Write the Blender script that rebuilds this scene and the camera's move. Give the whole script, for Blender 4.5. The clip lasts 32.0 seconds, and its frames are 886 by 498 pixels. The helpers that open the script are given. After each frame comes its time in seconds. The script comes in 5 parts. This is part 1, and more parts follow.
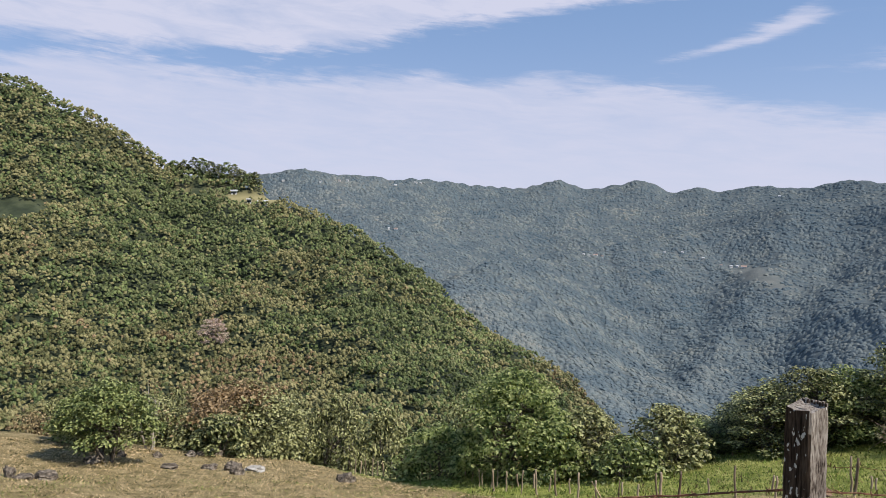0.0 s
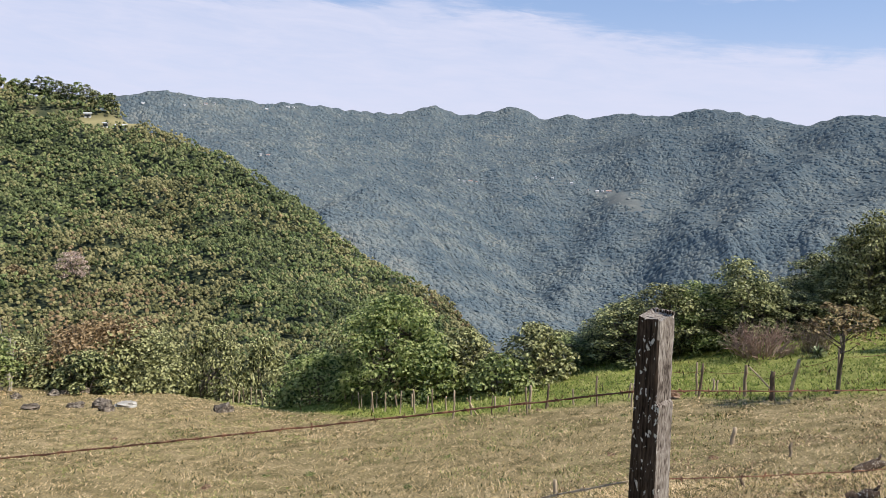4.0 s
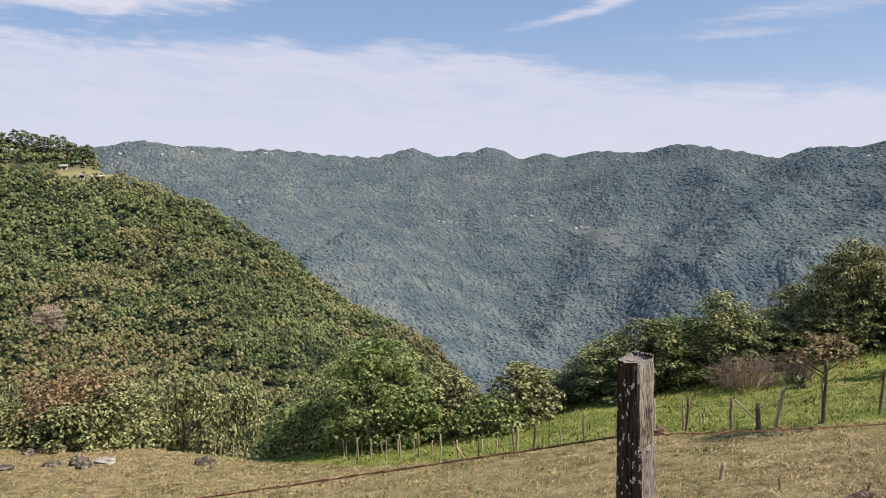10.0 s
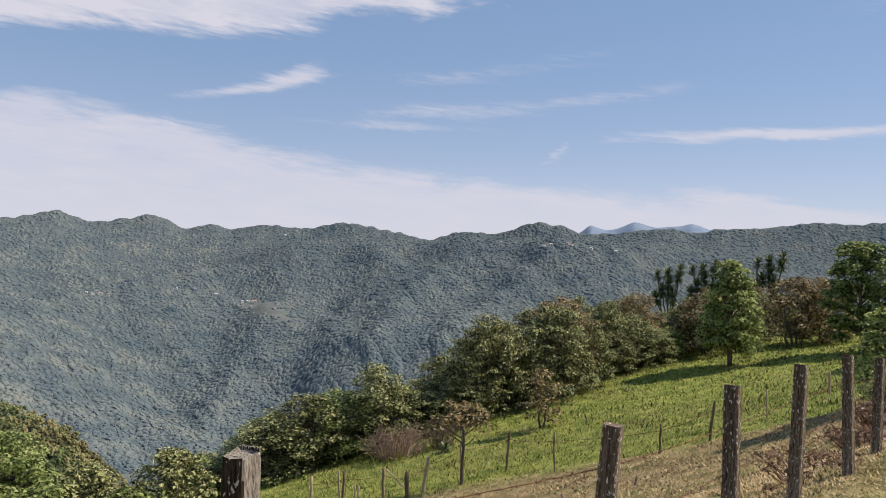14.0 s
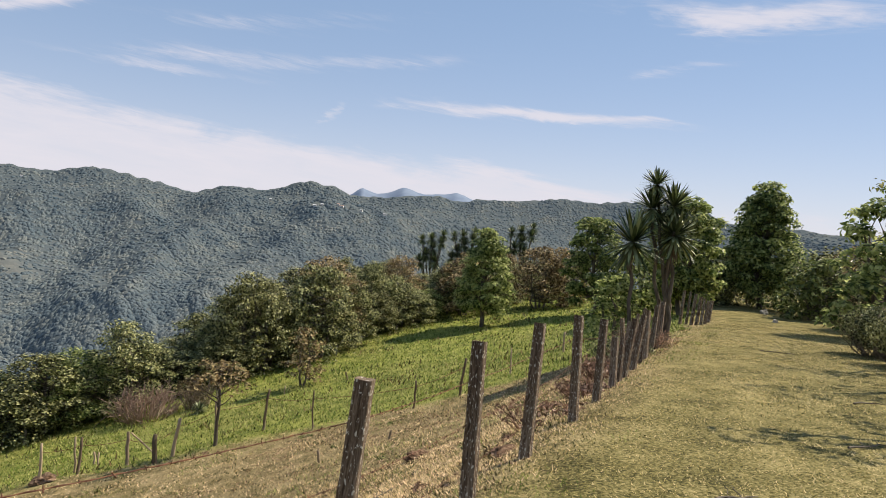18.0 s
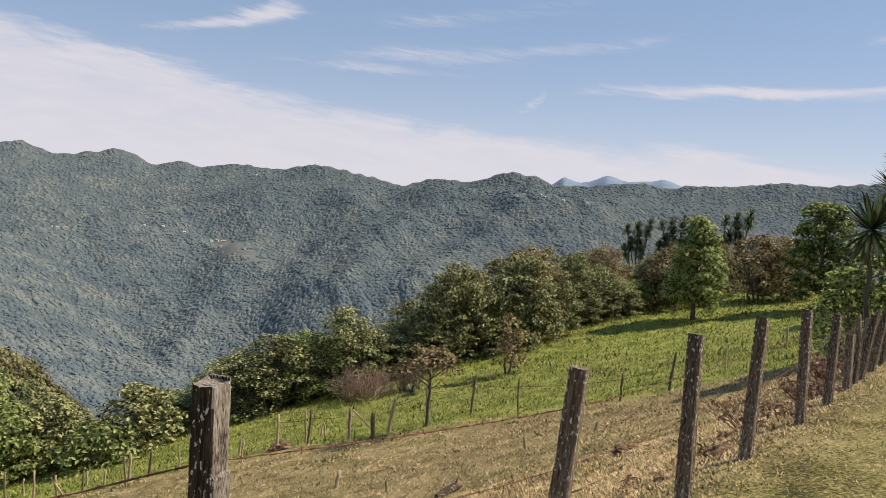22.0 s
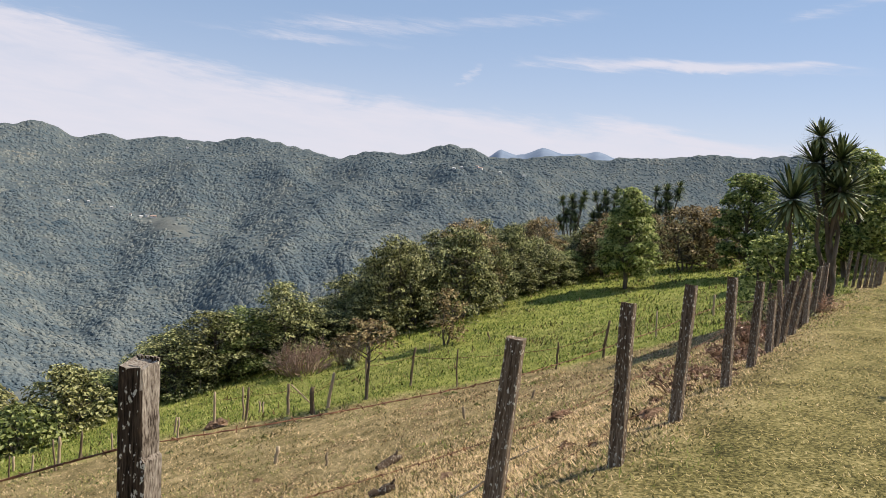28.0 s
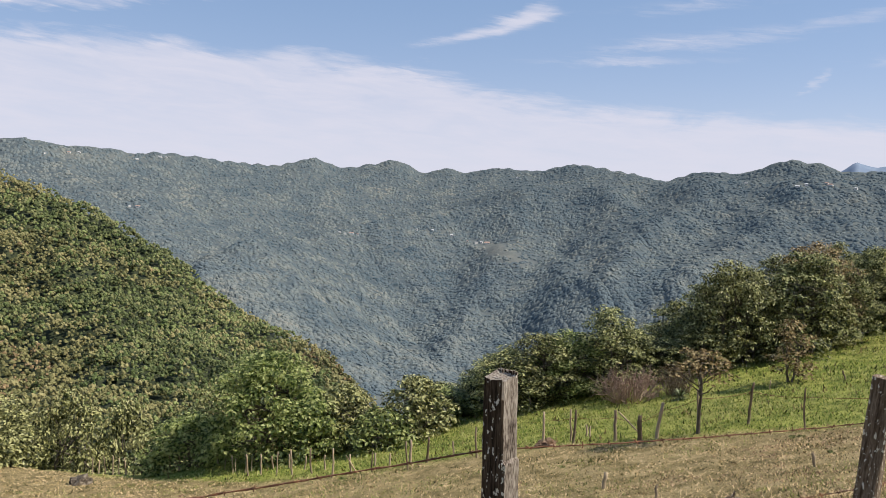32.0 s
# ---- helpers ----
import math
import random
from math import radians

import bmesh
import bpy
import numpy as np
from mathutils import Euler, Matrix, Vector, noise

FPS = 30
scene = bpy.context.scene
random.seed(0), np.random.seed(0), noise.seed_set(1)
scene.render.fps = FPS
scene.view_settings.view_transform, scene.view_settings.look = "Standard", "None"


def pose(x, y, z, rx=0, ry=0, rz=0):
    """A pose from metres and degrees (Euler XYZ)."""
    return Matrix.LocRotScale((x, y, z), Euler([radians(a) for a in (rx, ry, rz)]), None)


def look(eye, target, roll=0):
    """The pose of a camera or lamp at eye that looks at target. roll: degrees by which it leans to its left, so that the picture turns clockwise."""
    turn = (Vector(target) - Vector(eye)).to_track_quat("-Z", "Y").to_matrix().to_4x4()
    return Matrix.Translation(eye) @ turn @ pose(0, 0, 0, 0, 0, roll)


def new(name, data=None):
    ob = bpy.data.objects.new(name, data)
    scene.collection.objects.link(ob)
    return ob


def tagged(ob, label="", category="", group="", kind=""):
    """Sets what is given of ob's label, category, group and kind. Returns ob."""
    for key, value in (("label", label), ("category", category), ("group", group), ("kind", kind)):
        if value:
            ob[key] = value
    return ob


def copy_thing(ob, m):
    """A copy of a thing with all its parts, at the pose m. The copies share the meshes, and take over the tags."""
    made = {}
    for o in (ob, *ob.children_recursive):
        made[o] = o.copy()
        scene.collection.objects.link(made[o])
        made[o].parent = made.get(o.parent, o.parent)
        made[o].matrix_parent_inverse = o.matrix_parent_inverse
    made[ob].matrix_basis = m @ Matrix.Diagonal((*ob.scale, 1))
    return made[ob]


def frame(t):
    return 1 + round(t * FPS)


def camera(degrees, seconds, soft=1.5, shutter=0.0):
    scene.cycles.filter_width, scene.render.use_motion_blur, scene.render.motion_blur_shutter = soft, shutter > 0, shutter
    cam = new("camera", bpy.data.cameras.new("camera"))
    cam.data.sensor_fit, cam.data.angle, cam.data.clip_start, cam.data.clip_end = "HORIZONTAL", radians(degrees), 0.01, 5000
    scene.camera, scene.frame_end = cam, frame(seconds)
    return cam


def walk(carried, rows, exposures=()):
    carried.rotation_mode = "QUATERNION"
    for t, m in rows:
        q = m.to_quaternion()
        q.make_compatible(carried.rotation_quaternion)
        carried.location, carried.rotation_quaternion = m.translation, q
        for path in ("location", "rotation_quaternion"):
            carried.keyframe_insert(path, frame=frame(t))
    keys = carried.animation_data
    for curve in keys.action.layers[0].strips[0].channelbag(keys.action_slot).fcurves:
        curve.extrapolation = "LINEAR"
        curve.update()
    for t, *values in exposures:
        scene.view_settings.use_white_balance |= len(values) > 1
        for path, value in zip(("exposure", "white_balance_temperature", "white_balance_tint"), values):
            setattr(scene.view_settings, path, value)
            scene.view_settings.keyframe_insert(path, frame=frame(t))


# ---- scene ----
# stops, and the white balance that drifts from cool to warm and back
EXPOSURES = [(0, 0.16, 6080, 11.5), (2.5, 0.16, 6080, 10.5), (4.5, 0.5, 6080, 11.5), (6, 0.97, 5920, 11), (7.3, 0.97, 5920, 11), (8, 0.75, 6080, 11.5), (8.6, 0.43, 6200, 10), (9.5, 0.28, 6350, 10), (11, 0.24, 6450, 10), (12.5, 0.18, 6550, 10),
             (14.2, 0.18, 6650, 10), (15.2, 0.3, 6800, 10), (17.5, 0.36, 6950, 10), (21, 0.36, 7000, 10), (22, 0.26, 7000, 10), (23, 0.36, 6900, 10), (28, 0.37, 6800, 10), (30, 0.32, 6680, 10), (32, 0.28, 6500, 10)]
cam = camera(62.61, 32.0, soft=0.4)
# seconds, place, turn in degrees
PATH = [
    (0, -0.235, -0.036, -0.076, 87.39, -0.30, 15.05),
    (0.5, -0.237, -0.048, -0.074, 87.44, -0.35, 12.79),
    (1, -0.233, -0.055, -0.072, 87.39, 0.03, 11.28),
    (1.5, -0.233, -0.061, -0.074, 87.13, 0.08, 9.43),
    (2, -0.232, -0.043, -0.073, 87.10, -0.10, 7.19),
    (2.5, -0.230, -0.040, -0.081, 87.38, -0.10, 5.77),
    (4.5, -0.218, -0.054, -0.090, 78.64, -0.52, 5.25),
    (5, -0.228, -0.051, -0.081, 76.10, -0.55, 4.99),
    (5.5, -0.235, -0.064, -0.086, 74.81, -0.46, 6.48),
    (6, -0.237, -0.062, -0.090, 73.31, 0.35, 9.53),
    (6.5, -0.239, -0.062, -0.090, 73.00, 0.89, 11.08),
    (7, -0.244, -0.096, -0.079, 73.35, 1.66, 13.59),
    (7.5, -0.228, -0.089, -0.072, 74.00, 1.68, 14.14),
    (8, -0.245, -0.070, -0.070, 77.56, 1.14, 11.84),
    (8.5, -0.209, -0.053, -0.062, 80.70, 1.35, 9.83),
    (9, -0.203, -0.031, -0.066, 81.82, 1.43, 8.76),
    (9.5, -0.203, -0.028, -0.064, 83.60, 1.30, 6.30),
    (10, -0.195, -0.022, -0.061, 84.90, 1.16, 3.71),
    (10.5, -0.171, -0.042, -0.022, 86.43, 1.17, -0.63),
    (11, -0.144, -0.067, 0.016, 87.52, 1.11, -3.94),
    (11.5, -0.092, -0.111, 0.025, 88.40, 0.75, -6.79),
    (12, -0.066, -0.074, 0.016, 88.94, 0.35, -10.05),
    (12.5, -0.018, -0.016, 0.003, 89.49, 0.23, -13.41),
    (13, 0.000, 0.000, -0.000, 89.68, 0.55, -15.63),
    (13.5, 0.007, -0.003, 0.002, 90.26, 0.11, -17.15),
    (14, 0.024, -0.003, -0.008, 90.69, -1.07, -21.91),
    (14.5, 0.053, -0.003, -0.012, 90.79, -2.33, -27.67),
    (15, 0.106, 0.008, -0.024, 90.63, -2.95, -33.18),
    (15.5, 0.081, -0.007, -0.017, 89.71, -3.44, -37.05),
    (17.5, 0.136, 0.063, -0.050, 88.66, -4.18, -40.59),
    (18, 0.130, 0.059, -0.050, 88.39, -4.09, -39.86),
    (18.5, 0.129, 0.060, -0.046, 87.87, -3.72, -39.08),
    (19, 0.119, 0.058, -0.049, 87.78, -3.49, -36.39),
    (19.5, 0.092, 0.044, -0.052, 87.18, -3.50, -32.59),
    (20, 0.070, 0.044, -0.043, 87.36, -3.70, -30.75),
    (20.5, 0.020, 0.012, -0.048, 86.86, -3.72, -27.25),
    (21, 0.016, 0.028, -0.046, 86.93, -3.31, -23.88),
    (21.5, -0.017, -0.006, -0.049, 87.04, -3.11, -22.08),
    (22, 0.016, 0.012, -0.047, 86.59, -3.19, -24.06),
    (22.5, 0.010, -0.007, -0.048, 87.27, -3.84, -29.95),
    (23, 0.053, 0.043, -0.053, 87.21, -4.15, -32.91),
    (23.5, 0.063, 0.037, -0.048, 87.18, -4.14, -34.73),
    (24, 0.052, 0.023, -0.049, 87.14, -4.46, -36.09),
    (24.5, 0.053, 0.022, -0.048, 86.89, -4.38, -36.83),
    (26.5, 0.059, 0.042, -0.056, 85.22, -3.86, -33.77),
    (27, 0.042, 0.038, -0.049, 84.76, -3.46, -31.04),
    (27.5, 0.036, 0.027, -0.047, 84.97, -3.15, -29.83),
    (28, 0.036, 0.033, -0.047, 84.71, -2.88, -28.98),
    (28.5, 0.033, 0.036, -0.049, 84.68, -2.54, -25.27),
    (29, 0.025, 0.028, -0.040, 84.79, -1.33, -19.62),
    (29.5, -0.011, -0.012, -0.029, 83.65, -0.78, -14.12),
    (30, -0.049, -0.057, -0.022, 84.60, -0.63, -11.82),
    (30.5, -0.073, -0.087, -0.020, 84.60, -0.83, -10.65),
    (31, -0.083, -0.098, -0.024, 84.19, -0.81, -8.27),
    (31.5, -0.090, -0.101, -0.022, 85.29, -0.93, -6.12),
    (32, -0.090, -0.102, -0.026, 85.87, -0.83, -3.93),
]
walk(cam, [(row[0], pose(*row[1:])) for row in PATH], exposures=EXPOSURES)

# ---- sky and sun ----
SUN_AZ, SUN_EL = 101.0, 49.0


class Calc:
    """Short hand for maths in a node tree."""

    def __init__(self, tree):
        self.tree = tree

    def __call__(self, op, *args):
        n = self.tree.nodes.new("ShaderNodeMath")
        n.operation = op
        for i, a in enumerate(args):
            if isinstance(a, (int, float)):
                n.inputs[i].default_value = a
            else:
                self.tree.links.new(a, n.inputs[i])
        return n.outputs[0]


def make_world():
    world = bpy.data.worlds.new("sky")
    scene.world = world
    world.use_nodes = True
    tree = world.node_tree
    tree.nodes.clear()
    link, node, m = tree.links.new, tree.nodes.new, Calc(tree)
    sky = node("ShaderNodeTexSky")
    sky.sky_type, sky.sun_disc = "NISHITA", False
    sky.sun_elevation, sky.sun_rotation = radians(SUN_EL), radians(SUN_AZ)
    sky.air_density, sky.dust_density, sky.ozone_density, sky.altitude = 1.0, 0.1, 1.3, 1800
    coord = node("ShaderNodeTexCoord")
    sep = node("ShaderNodeSeparateXYZ")
    link(coord.outputs["Generated"], sep.inputs[0])
    x, y, z = sep.outputs
    az = m("MULTIPLY", m("ARCTAN2", x, y), 57.2958)
    el = m("MULTIPLY", m("ARCSINE", z), 57.2958)

    def fibres(sx, sy, detail, rough, lift=0.0):
        comb = node("ShaderNodeCombineXYZ")
        link(m("MULTIPLY", az, sx), comb.inputs[0])
        link(m("MULTIPLY", m("ADD", el, m("MULTIPLY", az, lift)), sy), comb.inputs[1])
        n = node("ShaderNodeTexNoise")
        n.inputs["Scale"].default_value, n.inputs["Detail"].default_value, n.inputs["Roughness"].default_value = 1.0, detail, rough
        n.inputs["Distortion"].default_value = 0.6
        link(comb.outputs[0], n.inputs["Vector"])
        return m("SUBTRACT", n.outputs[0], 0.5)

    def along(points, lo=-180.0, hi=180.0):
        """A smooth curve of the bearing through (bearing, degrees) knots; the height is kept between 0 and 40 degrees."""
        n = node("ShaderNodeFloatCurve")
        c = n.mapping.curves[0]
        knots = [((p - lo) / (hi - lo), e / 40.0) for p, e in points]
        c.points[0].location, c.points[1].location = knots[0], knots[-1]
        for k in knots[1:-1]:
            c.points.new(*k)
        n.mapping.update()
        link(m("DIVIDE", m("SUBTRACT", az, lo), hi - lo), n.inputs["Value"])
        return m("MULTIPLY", n.outputs[0], 40.0)

    def smooth(value, lo, hi):
        n = node("ShaderNodeMapRange")
        n.interpolation_type = "SMOOTHSTEP"
        n.inputs["From Min"].default_value, n.inputs["From Max"].default_value = lo, hi
        link(value, n.inputs["Value"])
        return n.outputs[0]

    broad, fine, thread = fibres(0.06, 0.22, 3, 0.5), fibres(0.16, 0.8, 6, 0.6, 0.08), fibres(0.3, 2.4, 7, 0.65, 0.1)
    puff = fibres(0.11, 0.4, 5, 0.58, 0.05)
    # the low bank of cloud, whose top edge sinks along the range, and the high sheet with its lower edge
    low_edge = along([(-180, 9), (-120, 13), (-60, 11), (-30, 11.2), (-15, 11.1), (-4, 10.6), (3, 9.9), (9, 8.2), (14, 7.0), (20, 6.9), (28, 6.2), (36, 5.7), (45, 5.2), (53, 3.9), (60, 2.2), (90, 4), (180, 9)])
    inside = m("SUBTRACT", m("ADD", low_edge, m("ADD", m("MULTIPLY", puff, 4.2), m("MULTIPLY", thread, 2.0))), el)
    bank = m("MULTIPLY", smooth(inside, -0.25, 1.5), m("ADD", 0.84, m("ADD", m("MULTIPLY", fine, 0.75), m("MULTIPLY", thread, 0.3))))
    high_edge = along([(-180, 20), (-80, 12), (-46, 11.4), (-30, 11.6), (-22, 12.2), (-16, 13.6), (-8, 15.0), (0, 15.6), (8, 16.2), (14, 17.2), (22, 18.6), (30, 21), (60, 30), (180, 20)])
    above = m("SUBTRACT", m("ADD", el, m("ADD", m("MULTIPLY", puff, 4.5), m("MULTIPLY", thread, 2.0))), high_edge)
    sheet = m("MULTIPLY", m("MULTIPLY", smooth(above, -0.2, 1.4), smooth(above, 12.0, 3.0)), m("ADD", 1.0, m("ADD", m("MULTIPLY", fine, 1.2), m("MULTIPLY", puff, 0.8))))
    waz = m("ADD", az, m("ADD", m("MULTIPLY", broad, 10), m("MULTIPLY", fine, 6)))
    wel = m("ADD", el, m("ADD", m("MULTIPLY", broad, 2.5), m("MULTIPLY", fine, 1.3)))
    # centre, half lengths, slant and strength of the single clouds, in degrees
    clouds = [(6.5, 12.4, 4.2, 0.4, 0.2, 0.75), (10.0, 13.5, 1.6, 0.75, 0.25, 0.75), (46.5, 9.2, 8.5, 0.5, -0.035, 1.1), (55.5, 9.4, 3.0, 0.25, -0.02, 0.6), (21, 11.4, 6, 0.7, 0.05, 0.5), (33, 12.3, 7, 0.6, 0.1, 0.42),
              (19, 10.3, 7, 0.3, 0.0, 0.4), (30.6, 8.2, 0.5, 0.8, 0.6, 0.45), (62, 16.4, 8, 0.9, -0.05, 0.95), (57, 12.9, 3, 0.35, 0.1, 0.4), (26, 14.5, 8, 0.7, 0.1, 0.3),
              (110, 14, 22, 3, 0.0, 0.6), (180, 18, 30, 5, 0.0, 0.7), (40, 40, 30, 6, 0.2, 0.4), (-40, 42, 30, 7, 0.1, 0.5)]
    total = None
    for ca, ce, a, b, slant, amp in clouds:
        da, de = m("SUBTRACT", waz, ca), m("SUBTRACT", wel, ce)
        de = m("SUBTRACT", de, m("MULTIPLY", da, slant))
        q = m("ADD", m("POWER", m("ABSOLUTE", m("DIVIDE", da, a)), 2.0), m("POWER", m("ABSOLUTE", m("DIVIDE", de, b)), 2.0))
        g = m("MULTIPLY", m("EXPONENT", m("MULTIPLY", q, -1.0)), amp)
        total = g if total is None else m("ADD", total, g)
    body = m("ADD", total, m("ADD", m("MULTIPLY", fine, 0.8), m("MULTIPLY", thread, 1.1)))
    wisps = m("MULTIPLY", smooth(body, 0.02, 1.1), m("MINIMUM", m("MULTIPLY", total, 4.0), 1.0))
    veil = m("MULTIPLY", m("EXPONENT", m("DIVIDE", m("MAXIMUM", el, 0.0), -6.0)), 0.9)
    clear = m("SUBTRACT", 1.0, m("MINIMUM", m("MULTIPLY", m("MAXIMUM", bank, 0.0), 0.92), 1.0))
    clear = m("MULTIPLY", clear, m("SUBTRACT", 1.0, m("MINIMUM", m("MULTIPLY", m("MAXIMUM", sheet, 0.0), 0.9), 1.0)))
    clear = m("MULTIPLY", clear, m("SUBTRACT", 1.0, m("MULTIPLY", wisps, 0.85)))
    n = m("SUBTRACT", 1.0, m("MULTIPLY", clear, m("SUBTRACT", 1.0, veil)))
    scaled = node("ShaderNodeMix")
    scaled.data_type, scaled.blend_type = "RGBA", "MULTIPLY"
    scaled.inputs[0].default_value = 1.0
    link(sky.outputs[0], scaled.inputs[6])
    scaled.inputs[7].default_value = (1.08, 1.06, 1.12, 1)
    even = node("ShaderNodeMix")
    even.data_type = "RGBA"
    even.inputs[0].default_value = 0.6
    link(scaled.outputs[2], even.inputs[6])
    even.inputs[7].default_value = (2.25, 3.7, 6.0, 1)
    mix = node("ShaderNodeMix")
    mix.data_type = "RGBA"
    link(n, mix.inputs[0])
    link(even.outputs[2], mix.inputs[6])
    mix.inputs[7].default_value = (6.4, 6.38, 7.35, 1)
    back, out = node("ShaderNodeBackground"), node("ShaderNodeOutputWorld")
    link(mix.outputs[2], back.inputs[0])
    back.inputs[1].default_value = 0.093
    link(back.outputs[0], out.inputs[0])


make_world()
lamp = bpy.data.lights.new("sun", "SUN")
lamp.energy, lamp.angle, lamp.color = 5.0, radians(0.53), (1.0, 0.9, 0.77)
sun = new("sun", lamp)
ray_x, ray_y, ray_z = math.sin(radians(SUN_AZ)) * math.cos(radians(SUN_EL)), math.cos(radians(SUN_AZ)) * math.cos(radians(SUN_EL)), math.sin(radians(SUN_EL))
sun.matrix_world = look((200 * ray_x, 200 * ray_y, 200 * ray_z), (0, 0, 0))

# ---- materials ----


def material(name, colours, scale=4.0, detail=6.0, rough=0.8, bump=0.3, bump_scale=None, coarse=None, coarse_amount=0.5, island=0.0, object_random=0.0,
             stretch=(1, 1, 1), spec=0.3, translucent=0.0, bump_depth=0.02, tone=0.0):
    """Base colour from noise at two scales; colours is a list of (place, rgb)."""
    mat = bpy.data.materials.new(name)
    mat.use_nodes = True
    tree = mat.node_tree
    link, node, m = tree.links.new, tree.nodes.new, Calc(tree)
    shader = tree.nodes["Principled BSDF"]
    coord = node("ShaderNodeTexCoord")
    mapping = node("ShaderNodeMapping")
    mapping.inputs["Scale"].default_value = stretch
    link(coord.outputs["Object"], mapping.inputs[0])

    def noise_of(s, d):
        n = node("ShaderNodeTexNoise")
        n.inputs["Scale"].default_value, n.inputs["Detail"].default_value, n.inputs["Roughness"].default_value = s, d, 0.62
        link(mapping.outputs[0], n.inputs["Vector"])
        return n.outputs[0]

    value = noise_of(scale, detail)
    if coarse:
        value = m("ADD", value, m("MULTIPLY", m("SUBTRACT", noise_of(coarse, 3), 0.5), coarse_amount * 2))
    if island:
        g = node("ShaderNodeNewGeometry")
        value = m("ADD", value, m("MULTIPLY", m("SUBTRACT", g.outputs["Random Per Island"], 0.5), island))
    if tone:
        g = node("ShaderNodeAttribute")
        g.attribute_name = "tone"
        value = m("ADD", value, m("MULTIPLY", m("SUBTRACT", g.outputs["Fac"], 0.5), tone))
    if object_random:
        g = node("ShaderNodeObjectInfo")
        value = m("ADD", value, m("MULTIPLY", m("SUBTRACT", g.outputs["Random"], 0.5), object_random))
    ramp = node("ShaderNodeValToRGB")
    while len(ramp.color_ramp.elements) < len(colours):
        ramp.color_ramp.elements.new(0.5)
    for e, (p, c) in zip(ramp.color_ramp.elements, colours):
        e.position, e.color = p, (*c, 1)
    link(value, ramp.inputs[0])
    link(ramp.outputs[0], shader.inputs["Base Color"])
    shader.inputs["Roughness"].default_value, shader.inputs["Specular IOR Level"].default_value = rough, spec
    if bump:
        b = node("ShaderNodeBump")
        b.inputs["Strength"].default_value, b.inputs["Distance"].default_value = bump, bump_depth
        link(noise_of(bump_scale or scale * 3, 5), b.inputs["Height"])
        link(b.outputs[0], shader.inputs["Normal"])
    if translucent:
        t, mix, out = node("ShaderNodeBsdfTranslucent"), node("ShaderNodeMixShader"), tree.nodes["Material Output"]
        link(ramp.outputs[0], t.inputs[0])
        mix.inputs[0].default_value = translucent
        link(shader.outputs[0], mix.inputs[1])
        link(t.outputs[0], mix.inputs[2])
        link(mix.outputs[0], out.inputs[0])
    return mat


def leaf_material(name, dark, mid, light, thin=0.3):
    return material(name, [(0.2, dark), (0.5, mid), (0.8, light)], scale=0.8, detail=3, rough=0.42, bump=0, island=1.0, object_random=0.15, spec=0.25, translucent=thin)


LEAF_OLIVE = leaf_material("olive leaves", (0.033, 0.039, 0.013), (0.2, 0.205, 0.072), (0.45, 0.45, 0.21), thin=0.25)
LEAF_DARK = leaf_material("dark leaves", (0.02, 0.03, 0.011), (0.15, 0.174, 0.06), (0.46, 0.465, 0.21), thin=0.25)
LEAF_BRIGHT = leaf_material("bright leaves", (0.06, 0.095, 0.028), (0.27, 0.335, 0.105), (0.54, 0.58, 0.25), thin=0.55)
LEAF_FRESH = leaf_material("fresh yellow green leaves", (0.05, 0.072, 0.02), (0.165, 0.205, 0.06), (0.36, 0.4, 0.15), thin=0.3)
LEAF_BROWN = leaf_material("bronze leaves", (0.06, 0.042, 0.02), (0.25, 0.18, 0.085), (0.48, 0.38, 0.2), thin=0.35)
LEAF_RUST = leaf_material("rusty flowering leaves", (0.1, 0.065, 0.028), (0.27, 0.185, 0.085), (0.45, 0.33, 0.18))
LEAF_PINK = leaf_material("rosy twigs", (0.36, 0.26, 0.21), (0.56, 0.43, 0.35), (0.7, 0.58, 0.48))


def canopy_material(name, dark, mid, light):
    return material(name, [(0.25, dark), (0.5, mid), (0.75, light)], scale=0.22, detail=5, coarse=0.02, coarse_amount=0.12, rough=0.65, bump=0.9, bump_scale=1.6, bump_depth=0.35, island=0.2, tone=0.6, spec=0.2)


HILL_MATS = [canopy_material("dark canopy", (0.044, 0.061, 0.022), (0.110, 0.133, 0.050), (0.206, 0.213, 0.091)), canopy_material("olive canopy", (0.060, 0.063, 0.023), (0.154, 0.154, 0.062), (0.291, 0.263, 0.119)),
             canopy_material("green canopy", (0.047, 0.072, 0.023), (0.129, 0.167, 0.058), (0.233, 0.269, 0.099)), canopy_material("brown-green canopy", (0.077, 0.056, 0.025), (0.187, 0.137, 0.067), (0.311, 0.224, 0.119))]
LEAF_BLADE = material("sword leaves", [(0.25, (0.03, 0.05, 0.018)), (0.55, (0.11, 0.145, 0.055)), (0.85, (0.34, 0.38, 0.2))], scale=2, rough=0.5, bump=0, island=0.8, spec=0.35)
PALE_BARK = material("pale bark", [(0.3, (0.2, 0.17, 0.13)), (0.7, (0.42, 0.38, 0.31))], scale=6, stretch=(1, 1, 0.2), bump=0.4)
LEAF_RED = leaf_material("reddish weeds", (0.15, 0.09, 0.06), (0.33, 0.19, 0.125), (0.5, 0.34, 0.24))
BARK = material("grey bark", [(0.3, (0.05, 0.04, 0.03)), (0.55, (0.13, 0.11, 0.085)), (0.8, (0.24, 0.21, 0.17))], scale=6, stretch=(1, 1, 0.2), bump=0.6)
ROSY_TWIG = material("rosy twigs of a bare shrub", [(0.3, (0.22, 0.14, 0.1)), (0.7, (0.48, 0.35, 0.27))], scale=3, bump=0.2)
